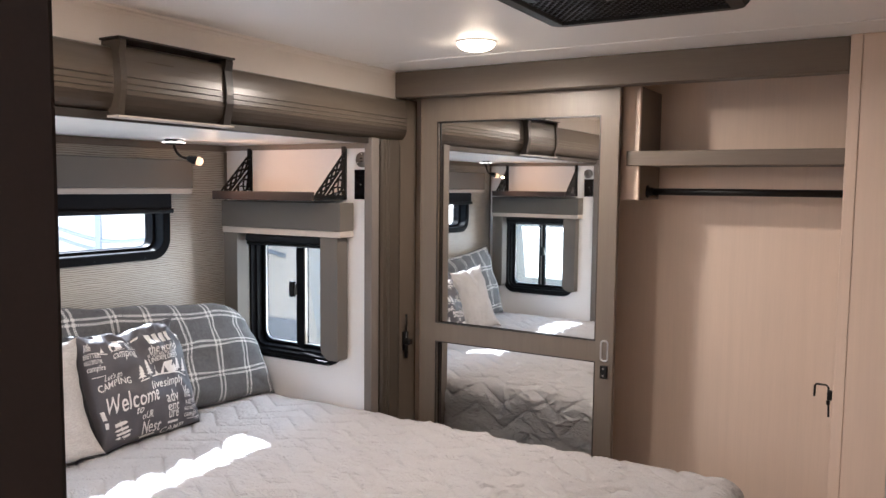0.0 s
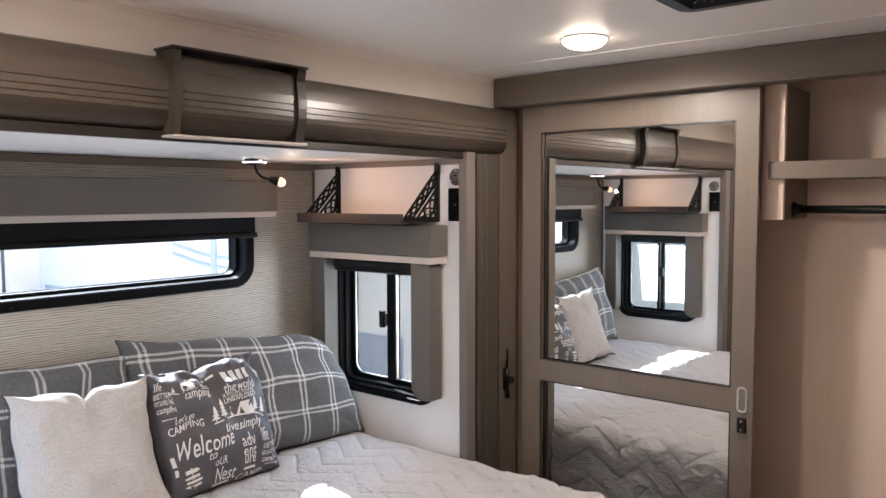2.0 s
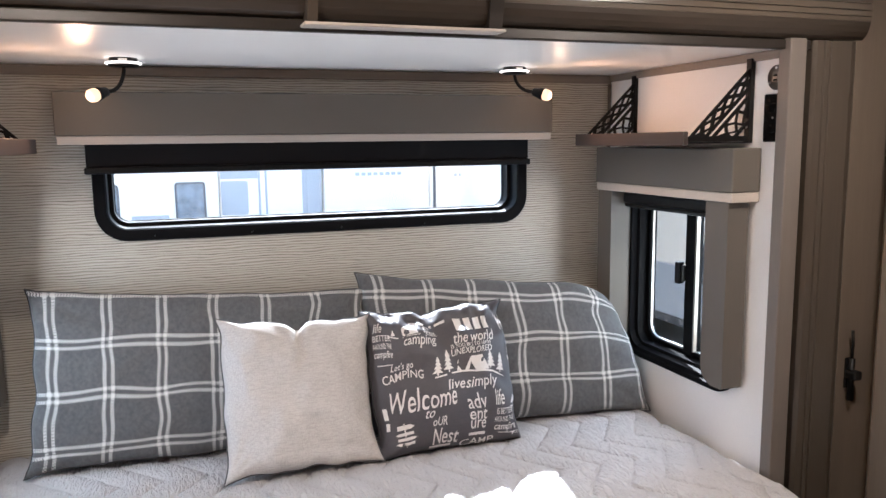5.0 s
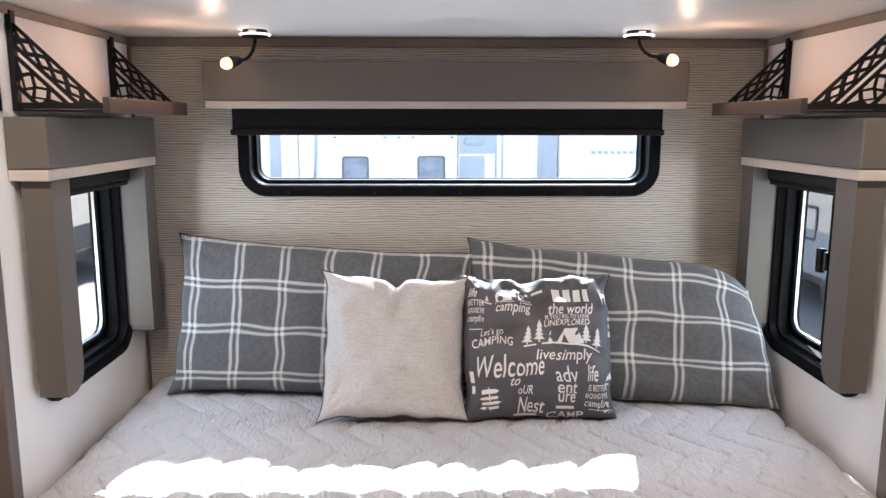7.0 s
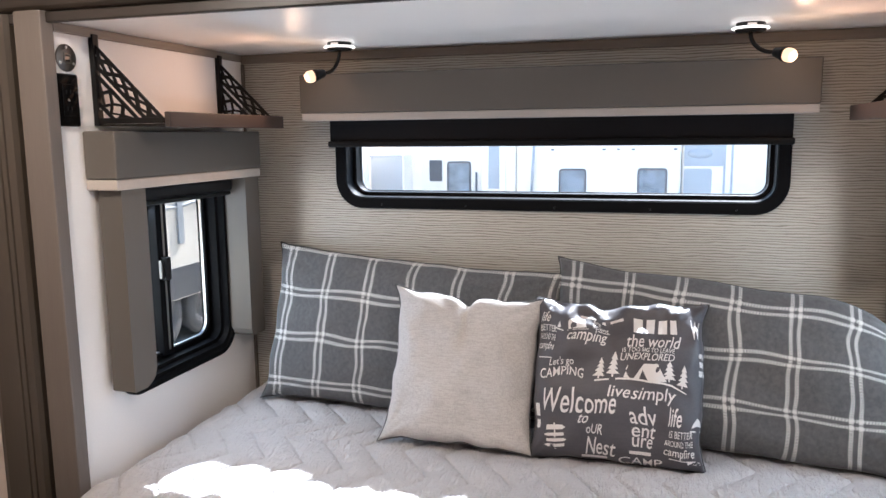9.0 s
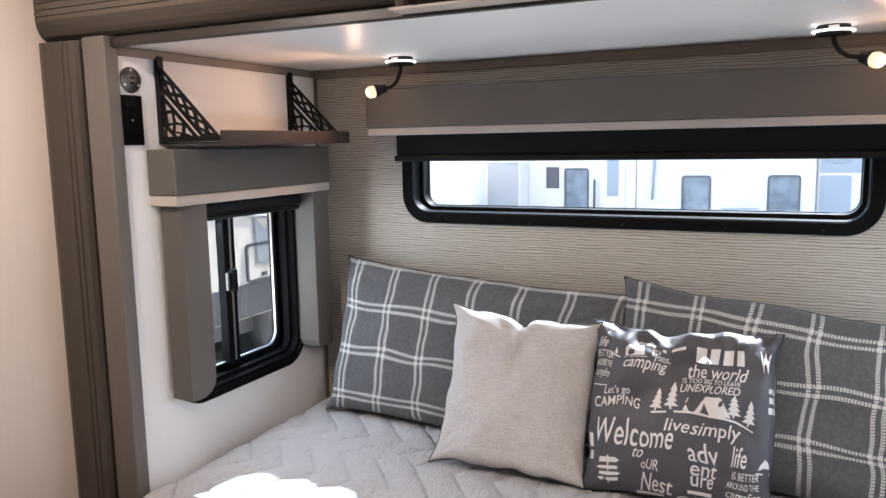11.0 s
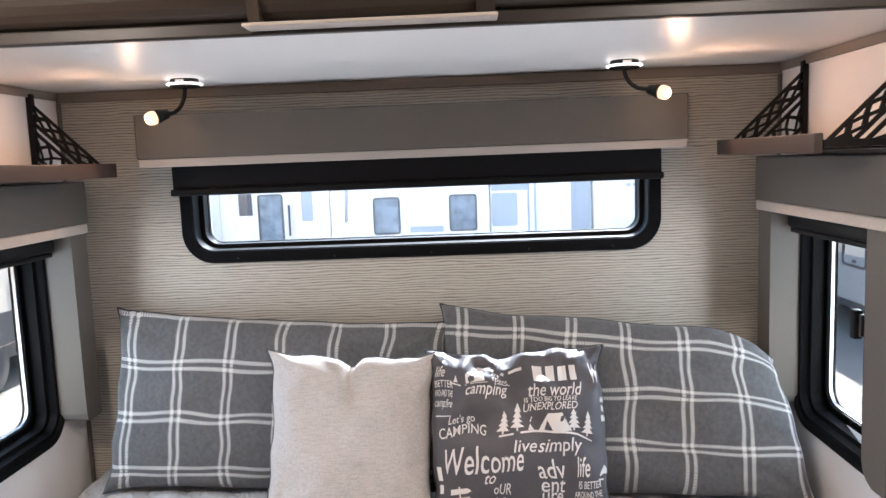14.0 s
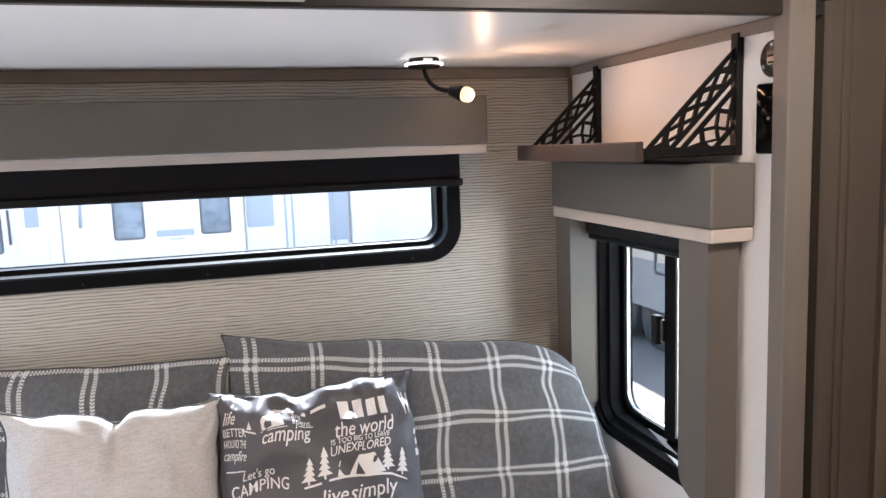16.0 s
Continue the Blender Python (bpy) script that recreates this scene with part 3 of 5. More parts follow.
def side_window(name, m, mirror_side):
    w = SIDE_WIN
    base = m @ Vector(((w[0] + w[1]) / 2, w[2], 0))
    win = thing(name, base, "black-framed sliding window with rounded corners beside the bed", "window", kind="structure")
    f = part("window_frame", finish(rounded_frame(*w, 0.085, side_profile(inner=0.054, deep=0.050), 10), True, m), BLACK_FRAME, win)
    f.data.set_sharp_from_angle(angle=radians(35))
    part("track_rail", finish(rounded_frame(w[0] + 0.054, w[1] - 0.054, w[2] + 0.054, w[3] - 0.054, 0.05, [(0, -0.044), (0.006, -0.044), (0.006, -0.066), (0, -0.066)], 10), turn=m), BLACK_FRAME, win)
    part("edge_bead", finish(rounded_frame(w[0] + 0.0605, w[1] - 0.0605, w[2] + 0.0605, w[3] - 0.0605, 0.045, [(0, -0.050), (0.0025, -0.050), (0.0025, -0.058), (0, -0.058)], 10), turn=m), SILVER, win, "thin bright glass bead")
    for a, b in ((w[0] + 0.058, -2.216), (-2.211, w[1] - 0.058)):
        p = part("pane", finish(rounded_plate(a, b, w[2] + 0.056, w[3] - 0.056, 0.03, -0.060, -0.056), turn=m), GLASS_SIDE, win)
        p.visible_shadow = False
    post = part("meeting_rail", finish(box(-2.237, -2.193, w[2] + 0.05, w[3] - 0.05, -0.064, -0.034, 0.003), turn=m), BLACK_FRAME, win)
    gx, lx = (-2.191, -2.262) if mirror_side > 0 else (-2.220, -2.222)
    part("rail_groove", finish(box(gx, gx + 0.007, w[2] + 0.065, w[3] - 0.065, -0.044, -0.032, 0.001), turn=m), CHROME, post, "bright aluminium rail edge")
    catch = part("latch", finish(box(lx, lx + 0.022, 1.045, 1.110, -0.034, -0.016, 0.003), turn=m), BLACK_METAL, post)
    part("latch_plate", finish(box(lx + 0.022, lx + 0.031, 1.052, 1.102, -0.034, -0.024, 0.002), turn=m), NICKEL, catch)
    # dark roller blind wound up at the top of the window
    part("blind_roll", finish(box(w[0] + 0.03, -2.0, 1.275, 1.310, 0.014, 0.045, 0.010, 3), turn=m), SHADE_BLACK, win, "rolled-up black blind")
    part("blind_bar", finish(box(w[0] + 0.03, -2.0, 1.262, 1.274, 0.018, 0.036, 0.004, 2), turn=m), BLACK_METAL, win)
    return win


head_window()
side_window("window_side_right", RIGHT, 1)
side_window("window_side_left", LEFT, -1)

# roller blind over the head window
blind = thing("roller_blind", (-2.60, 1.385, 1.40), "black roller blind drawn a little way down over the window", "blind")
part("cloth", box(-2.594, -2.588, 0.742, 2.026, 1.412, 1.480, 0.001), SHADE_BLACK, blind)
part("bottom_bar", box(-2.596, -2.578, 0.737, 2.031, 1.398, 1.416, 0.005, 3), BLACK_METAL, blind)


def valance_head():
    v = thing("window_valance", (-2.57, 1.38, 1.477), "grey-taupe padded valance with a pale lower strip over the window", "valance")
    part("front_board", box(-2.608, -2.516, 0.682, 2.075, 1.4975, 1.609, 0.004, 3), GREY_VINYL, v)
    part("lower_strip", box(-2.608, -2.521, 0.685, 2.073, 1.476, 1.497, 0.002), STRIP, v, "pale oak strip")


def valance_side(m):
    v = thing("side_window_valance", m @ Vector((-2.22, 1.312, 0.04)), "grey-taupe padded window surround with two hanging side boards", "valance", "side window surrounds")
    part("top_box", finish(box(-2.545, -1.905, 1.338, 1.448, 0.001, 0.088, 0.004, 3), turn=m), GREY_VINYL, v)
    part("lower_strip", finish(box(-2.543, -1.907, 1.313, 1.3375, 0.001, 0.086, 0.003, 2), turn=m), STRIP, v, "pale oak strip")
    prof = [(-2.012, 1.3125), (-2.012, 0.872), (-2.006, 0.850), (-1.992, 0.836), (-1.972, 0.827), (-1.930, 0.827), (-1.926, 0.831), (-1.926, 1.3125)]
    bm = extrude_profile(prof, 0.016, 0.079)
    part("side_board", finish(bm, turn=m), GREY_VINYL, v)
    prof = [(-2.541, 1.3125), (-2.541, 0.833), (-2.537, 0.829), (-2.476, 0.829), (-2.468, 0.836), (-2.464, 0.85), (-2.464, 1.3125)]
    part("side_board", finish(extrude_profile(prof, 0.001, 0.079), turn=m), GREY_VINYL, v)


valance_head()
valance_side(RIGHT)
valance_side(LEFT)


# ---- shelves with pierced brackets ----
def bracket_mesh(x, top, bottom, reach, thick=0.004):
    """A pierced triangular bracket, u out from the wall and v up."""
    corner = Vector((0.010, bottom + 0.012))
    a, b = Vector((0.010, top - 0.020)), Vector((reach - 0.002, bottom + 0.012))

    def at(s, f):
        return corner.lerp(a, f).lerp(corner.lerp(b, f), s)
    holes = []
    # two bands of crossed bars with an open strip between them
    for outer, inner, n, top_bar in ((1.0, 0.72, 5, 0.060), (0.60, 0.24, 3, 0.034)):
        o, i = outer - top_bar, inner + 0.034
        mid, es, ef = (o + i) / 2, 0.016, 0.040
        for k in range(n):
            l, r, c = k / n + 0.02 * (k == 0), (k + 1) / n - 0.02 * (k == n - 1), (k + 0.5) / n
            holes.append([at(l + 2 * es, o), at(r - 2 * es, o), at(c, mid + ef)])
            holes.append([at(l + 2 * es, i), at(c, mid - ef), at(r - 2 * es, i)])
            if k:
                holes.append([at(k / n, o - ef), at(k / n + 0.5 / n - 2 * es, mid), at(k / n, i + ef), at(k / n - 0.5 / n + 2 * es, mid)])
    holes.append([at(0.04, 0.690), at(0.96, 0.690), at(0.955, 0.632), at(0.045, 0.632)])
    holes.append([at(0.12, 0.205), at(0.88, 0.205), at(0.5, 0.05)])
    return slab_with_holes([(p.x, p.y) for p in (corner, at(1, 1), at(0, 1))], [[(p.x, p.y) for p in q] for q in holes], 0.0, thick)


def shelf(m, x_far, x_near, reach):
    s = thing("bracket_shelf", m @ Vector(((x_far + x_near) / 2, 1.455, 0.1)), "narrow shelf with a dark walnut lip on pierced black metal brackets", "shelf", "bedside shelves")
    part("tray", finish(box(x_far + 0.004, x_near - 0.002, 1.460, 1.464, 0.004, reach - 0.003), turn=m), BLACK_METAL, s)
    part("front_lip", finish(box(x_far - 0.012, x_near + 0.003, 1.455, 1.490, reach - 0.002, reach + 0.013, 0.002), turn=m), SHELF_WOOD, s, "dark walnut front lip")
    for x in (x_far, x_near - 0.004):
        br = part("bracket", finish(bracket_mesh(x, 1.668, 1.460, reach), turn=m @ on_axes(Z, Y, X, (x, 0, 0))), BLACK_METAL, s)
        part("upright", finish(box(x - 0.008, x + 0.010, 1.460, 1.668, 0.001, 0.014, 0.001), turn=m), BLACK_METAL, br)
        part("foot_bar", finish(box(x - 0.003, x + 0.007, 1.4645, 1.478, 0.0145, reach - 0.004, 0.001), turn=m), BLACK_METAL, br)
        for z in (1.62, 1.50):
            part("screw", finish(lathe([(0.0, 0.0), (0.004, 0.0), (0.003, 0.002), (0.0, 0.0022)], Matrix.Identity(4), 10), turn=m @ Matrix.Translation((x + 0.001, z, 0.0142))), CHROME, br)


shelf(RIGHT, -2.457, -1.946, 0.195)
shelf(LEFT, -2.470, -1.954, 0.192)


# ---- sockets on the slide-out walls ----
def charger(m, x, z):
    u = thing("usb_charger", m @ Vector((x, z, 0)), "round brushed-steel charging socket screwed to the wall", "socket", "bedside chargers")
    at = m @ Matrix.Translation((x, z, 0))
    part("face_plate", lathe([(0.0, 0.0005), (0.030, 0.0005), (0.030, 0.002), (0.0285, 0.0035), (0.0, 0.0042)], at), NICKEL, u)
    part("socket_hub", finish(box(-0.010, 0.010, -0.012, 0.012, 0.004, 0.006, 0.002), turn=at), NICKEL, u)
    for dz in (-0.006, 0.005):
        part("port", finish(box(-0.006, 0.006, dz - 0.002, dz + 0.002, 0.0062, 0.0072), turn=at), BLACK_GLOSS, u)
    for k in range(3):
        a = radians(90 + 120 * k)
        part("screw", lathe([(0.0, 0.004), (0.0035, 0.004), (0.003, 0.0055), (0.0, 0.006)], at @ Matrix.Translation((0.023 * math.cos(a), 0.023 * math.sin(a), 0)), 10), SILVER, u)


def outlet(m, x, z):
    u = thing("power_outlet", m @ Vector((x, z - 0.056, 0)), "black double power outlet with a glossy plate on white wall", "socket", "bedside outlets")
    at = m @ Matrix.Translation((x, z, 0))
    part("cover_plate", finish(rounded_plate(-0.0355, 0.0355, -0.0575, 0.0575, 0.004, 0.0005, 0.007, 0.003), turn=at), BLACK_GLOSS, u)
    part("receptacle", finish(box(-0.018, 0.018, -0.036, 0.036, 0.007, 0.0095, 0.002), turn=at), BLACK_GLOSS, u)
    for dz in (-0.018, 0.018):
        for dx in (-0.006, 0.006):
            part("slot", finish(box(dx - 0.001, dx + 0.001, dz - 0.004, dz + 0.004, 0.0096, 0.0102), turn=at), BLACK_RUBBER, u)
    part("screw", lathe([(0.0, 0.009), (0.003, 0.009), (0.0025, 0.0105), (0.0, 0.011)], at, 10), CHROME, u)


charger(RIGHT, -1.867, 1.616)
outlet(RIGHT, -1.866, 1.520)
charger(LEFT, -1.875, 1.608)
outlet(LEFT, -1.866, 1.516)


# ---- reading lights ----
def reading_light(y, side, reach, drop):
    x = -2.415
    r = thing("reading_light", (x, y, SLIDE_TOP), "lit gooseneck reading light under the slide-out ceiling", "lamp", "reading lights")
    at = Matrix.Translation((x, y, SLIDE_TOP))
    part("base", lathe([(0.032, -0.0005), (0.033, -0.004), (0.033, -0.010)], at), BLACK_METAL, r)
    part("maker_label", box(x + 0.0325, x + 0.0338, y - 0.010, y + 0.010, SLIDE_TOP - 0.0085, SLIDE_TOP - 0.0030), PRINT_WHITE, r, "small white label")
    part("light_ring", lathe([(0.0400, -0.0102), (0.0420, -0.0112), (0.0420, -0.0140), (0.0400, -0.0150)], at), GLOW_RING, r, "glowing white ring")
    part("base_cap", lathe([(0.036, -0.0152), (0.033, -0.020), (0.012, -0.022)], at), BLACK_METAL, r)
    path = []
    for i in range(13):
        a = radians(90 * i / 12)
        path.append((x + 0.012 * i / 12, y + side * reach * (1 - math.cos(a)), SLIDE_TOP - 0.020 - drop * math.sin(a)))
    path.append((x + 0.018, y + side * (reach + 0.010), SLIDE_TOP - 0.0225 - drop))
    part("gooseneck", tube(path, 0.0048), BLACK_METAL, r)
    start, way = Vector(path[-1]), Vector((0.70, side * 0.66, -0.26)).normalized()
    m = Matrix.Translation(start) @ way.to_track_quat("Z", "Y").to_matrix().to_4x4()
    part("head", lathe([(0.006, -0.010), (0.011, -0.006), (0.013, 0.006), (0.016, 0.016), (0.017, 0.026)], m, 20), BLACK_METAL, r)
    part("bulb", lathe([(0.0155, 0.0262), (0.0165, 0.034), (0.0150, 0.042), (0.010, 0.048), (0.002, 0.050)], m, 20), GLOW_BULB, r, "lit warm lens")
    lamp("reading_bulb", "POINT", Matrix.Translation(start + way * 0.078), 0.08, (1.0, 0.60, 0.34), radius=0.007)
    beam = lamp("reading_beam", "SPOT", look(start + way * 0.056, start + way), 0.55, (1.0, 0.52, 0.28), radius=0.008)
    beam.data.spot_size, beam.data.spot_blend = radians(140), 0.7


reading_light(0.858, -1, 0.036, 0.060)
reading_light(1.898, 1, 0.048, 0.049)

# ---- wardrobe ----
WARD = on_axes(X, Z, -Y, (0, 2.58, 0))
structure("wardrobe_header", box(-1.841, -0.215, 2.522, 2.575, 1.870, CEIL - 0.001, 0.004), CABINET_X, "taupe wood header over the wardrobe", "trim")
structure("wardrobe_header_back", box(-1.84, -0.215, 2.576, 2.66, 1.879, CEIL - 0.001), CABINET_X, "taupe board behind the header", "trim")

door = thing("mirror_door", (-1.34, 2.595, FLOOR), "sliding taupe wardrobe door with two mirror panels", "door")
MIR = [(-1.676, -0.993, 0.959, 1.775), (-1.676, -0.992, 0.20, 0.886)]


def rect(a, b, c, d):
    return [(a, c), (b, c), (b, d), (a, d)]


part("frame", finish(slab_with_holes(rect(-1.752, -0.927, FLOOR + 0.02, 1.870), [rect(*q) for q in MIR], 0.0, -0.028), turn=WARD), CABINET, door)
for q in MIR:
    # the glass sits a touch out of square in its frame
    tilt = WARD @ Matrix.Translation(((q[0] + q[1]) / 2, 0, -0.012)) @ pose(0, 0, 0, 0, -0.64, 0) @ Matrix.Translation((-(q[0] + q[1]) / 2, 0, 0.012))
    mp = part("mirror", finish(box(q[0] + 0.0005, q[1] - 0.0005, q[2] + 0.0005, q[3] - 0.0005, -0.020, -0.012), turn=tilt), MIRROR, door, "clear silver mirror panel")
    rim = slab_with_holes(rect(q[0] + 0.0006, q[1] - 0.0006, q[2] + 0.0006, q[3] - 0.0006), [rect(q[0] + 0.005, q[1] - 0.005, q[2] + 0.005, q[3] - 0.005)], -0.0060, -0.001)
    part("bead", finish(rim, turn=WARD), FASCIA_DARK, mp, "thin dark bead")
pull = part("finger_pull", finish(rounded_frame(-0.974, -0.942, 0.888, 0.968, 0.014, [(0, 0.0005), (0, 0.003), (0.003, 0.004), (0.007, 0.002), (0.007, 0.0005)], 6), True, WARD), SILVER, door, "oval satin-steel finger pull")
part("pull_cup", finish(rounded_plate(-0.966, -0.950, 0.896, 0.960, 0.0075, 0.0004, 0.0012, 0.0003), turn=WARD), CABINET_X, pull)
keep = part("door_keeper", finish(box(-0.970, -0.944, 0.828, 0.874, 0.0005, 0.012, 0.003), turn=WARD), BLACK_METAL, door, "black travel-latch keeper")
for z in (0.838, 0.864):
    part("screw", lathe([(0.0, 0.012), (0.004, 0.012), (0.003, 0.014), (0.0, 0.0145)], WARD @ Matrix.Translation((-0.957, z, 0)), 10), CHROME, keep)

latch = thing("travel_latch", (-1.82, 2.565, 0.87), "black swing latch on the filler post", "latch", "travel latches")
part("base_plate", box(-1.8215, -1.815, 2.555, 2.578, 0.83, 0.91, 0.002), BLACK_METAL, latch)
part("barrel", tube([(-1.808, 2.566, 0.80), (-1.808, 2.566, 0.91)], 0.008), BLACK_METAL, latch)
part("hook_arm", tube([(-1.808, 2.566, 0.905), (-1.808, 2.566, 0.935), (-1.802, 2.561, 0.948), (-1.802, 2.556, 0.985)], 0.004), BLACK_METAL, latch)
part("knob", box(-1.815, -1.780, 2.548, 2.575, 0.858, 0.882, 0.006), BLACK_METAL, latch)

# open half of the wardrobe
closet_side = tagged(part("closet_divider", box(-0.935, -0.872, 2.645, 2.664, 1.474, 1.878, 0.002), CLOSET), "beige upright edge of the hanging divider", "panel", kind="structure")
structure("closet_divider_side", box(-0.891, -0.873, 2.6645, 2.924, 1.474, 1.878, 0.001), CABINET, "taupe hanging divider", "panel")
structure("closet_shelf", box(-0.872, -0.2145, 2.645, 2.924, 1.598, 1.614, 0.001), CABINET_X, "taupe closet shelf", "shelf")
structure("closet_shelf_edge", box(-0.912, -0.2145, 2.622, 2.644, 1.596, 1.648, 0.003), CABINET_X, "taupe shelf edge board", "shelf")
rod = thing("closet_rod", (-0.54, 2.76, 1.505), "black metal hanging rod under the closet shelf", "rod")
part("bar", tube([(-0.868, 2.76, 1.505), (-0.215, 2.76, 1.505)], 0.0125, 16), BLACK_METAL, rod)
part("flange", lathe([(0.024, 0.0), (0.024, 0.004), (0.016, 0.008), (0.015, 0.022)], Matrix.Translation((-0.8715, 2.76, 1.505)) @ pose(0, 0, 0, 0, 90, 0), 20), BLACK_METAL, rod)
structure("wardrobe_post", box(-0.214, -0.182, 2.500, 2.924, 0.0, CEIL - 0.001, 0.002), CLOSET, "beige end post of the wardrobe", "trim")
structure("wardrobe_end_panel", box(-0.1815, -0.062, 2.502, 2.60, 0.0, CEIL - 0.001, 0.002), CLOSET, "beige end panel beside the wardrobe", "panel")
structure("metal_edge", box(-0.0615, -0.056, 2.498, 2.60, 0.0, CEIL - 0.001, 0.002), SILVER, "pale aluminium edge strip", "trim")
structure("dark_end_panel", box(-0.0555, 0.62, 2.51, 2.60, 0.0, CEIL - 0.001), BLACK_FRAME, "dark glossy panel at the end wall", "panel")
hook = thing("closet_hook", (-0.22, 2.60, 0.80), "black hook latch on the closet post", "hook", "travel latches")
part("hook_rod", tube([(-0.270, 2.60, 0.862), (-0.270, 2.60, 0.896), (-0.266, 2.60, 0.902), (-0.238, 2.60, 0.902), (-0.231, 2.60, 0.895), (-0.227, 2.60, 0.800)], 0.0032), BLACK_METAL, hook)
part("bracket", box(-0.234, -0.2145, 2.59, 2.612, 0.855, 0.885, 0.003), BLACK_METAL, hook)
part("collar", tube([(-0.2295, 2.60, 0.840), (-0.2305, 2.60, 0.852)], 0.006), BLACK_METAL, hook)


# ---- ceiling fittings ----
dome = thing("ceiling_dome_light", (-1.246, 2.104, CEIL), "lit round frosted dome light on the ceiling", "lamp")
at = Matrix.Translation((-1.246, 2.104, CEIL))
part("base_ring", lathe([(0.064, -0.0005), (0.065, -0.003), (0.061, -0.005)], at), PANEL_WHITE, dome)
part("dome", lathe([(0.060, -0.0052), (0.057, -0.013), (0.046, -0.022), (0.026, -0.028), (0.004, -0.030)], at), GLOW_DOME, dome, "glowing frosted dome")

# the other bedroom dome, and one added in the unseen hall at the fill
for at in ((-1.241, 0.680, CEIL), (-0.27, -0.45, CEIL)):
    copy_thing(dome, Matrix.Translation(PLAN @ Vector(at)))


def air_vent():
    v = thing("air_conditioner_grille", (-0.638, 1.645, CEIL), "black ceiling air-conditioner panel with a pierced grille", "air conditioner")
    m = on_axes(X, -Y, -Z, (-0.638, 1.645, CEIL))
    a, b = 0.255, 0.24
    f = part("frame", finish(rounded_frame(-a, a, -b, b, 0.05, [(0, 0.0005), (0.004, 0.022), (0.014, 0.034), (0.045, 0.036), (0.05, 0.030), (0.05, 0.020), (0.03, 0.0005)], 8), True, m), BLACK_METAL, v)
    f.data.set_sharp_from_angle(angle=radians(40))
    part("backing", finish(rounded_plate(-a + 0.04, a - 0.04, -b + 0.04, b - 0.04, 0.02, 0.012, 0.016), turn=m), BLACK_RUBBER, v)
    bm = bmesh.new()
    n = 28
    for i in range(n + 1):
        y = -b + 0.05 + (2 * b - 0.10) * i / n
        add_box(bm, -a + 0.05, a - 0.05, y - 0.0018, y + 0.0018, 0.018, 0.028)
    for i in range(n):
        y = -b + 0.05 + (2 * b - 0.10) * (i + 0.5) / n
        k = 20
        for j in range(k + 1):
            x = -a + 0.05 + (2 * a - 0.10) * (j + 0.5 * (i % 2)) / (k + 0.5)
            add_box(bm, x - 0.0018, x + 0.0018, y - 0.0075, y + 0.0075, 0.018, 0.028)
    part("grille_mesh", finish(bm, turn=m), BLACK_METAL, v, "pierced black plastic mesh")
    part("badge", finish(rounded_plate(-0.03, 0.03, -0.012, 0.012, 0.004, 0.0282, 0.031, 0.001), turn=m), NICKEL, v, "small plain metal badge")
    part("control_strip", finish(rounded_plate(-a + 0.06, -a + 0.085, 0.05, 0.16, 0.004, 0.0282, 0.032, 0.001), turn=m), BLACK_METAL, v)


air_vent()

# ---- bed ----
BED_Z = 0.652
BX0, BX1, BY0, BY1 = -2.598, -0.42, 0.452, 2.325
bed = thing("bed", (-1.5, 1.39, FLOOR), "made king bed under a pale quilted zigzag coverlet", "bed")
part("base", box(-2.56, -0.56, 0.53, 2.24, FLOOR, 0.36, 0.01), JAMB, bed)
part("mattress", box(-2.585, -0.47, 0.50, 2.275, 0.362, 0.628, 0.05, 4), LINEN, bed)


def tri(t):
    return abs((t % 1.0) * 2 - 1) * 2 - 1


def quilt_relief(a, b):
    """Puffed quilting between zigzag seams, plus soft wrinkles."""
    w = noise.noise((a * 2.1, b * 2.1, 3.0)) * 0.012
    f = (b + (0.055 + 0.02 * noise.noise((a, b, 21.0))) * tri(a / 0.27 + 0.3 * noise.noise((b * 1.5, 5.0, a * 0.8))) + w) / 0.105
    d = abs(f - round(f)) * 0.105
    seam = math.exp(-(d / 0.0042) ** 2)
    puff = (1 - math.exp(-(d / 0.030) ** 2)) * 0.0055
    # stronger creases towards the foot of the bed
    foot = min(1.0, max(0.15, (a + 2.15) / 0.7))
    p = Vector((a * 3.0, b * 6.5, 0.0))
    crease = noise.noise(p + Vector((noise.noise(p * 0.7) * 1.5, 0, 0)))
    ridge = max(0.0, 1 - abs(crease) * 4.0) ** 2
    small = max(0.0, 1 - abs(noise.noise((a * 8 + crease, b * 15, 4.0))) * 3.5) ** 2 * 0.0050 * foot
    fine = noise.noise((a * 17, b * 28, 1.0)) * 0.0014 + small
    swell = noise.noise((a * 1.3, b * 1.5, 7.0)) * 0.007 + noise.noise((a * 5.0, b * 4.3, 31.0)) * 0.0022
    return puff - seam * 0.0085 + ridge * 0.0095 * foot + fine * (0.4 + foot) + swell


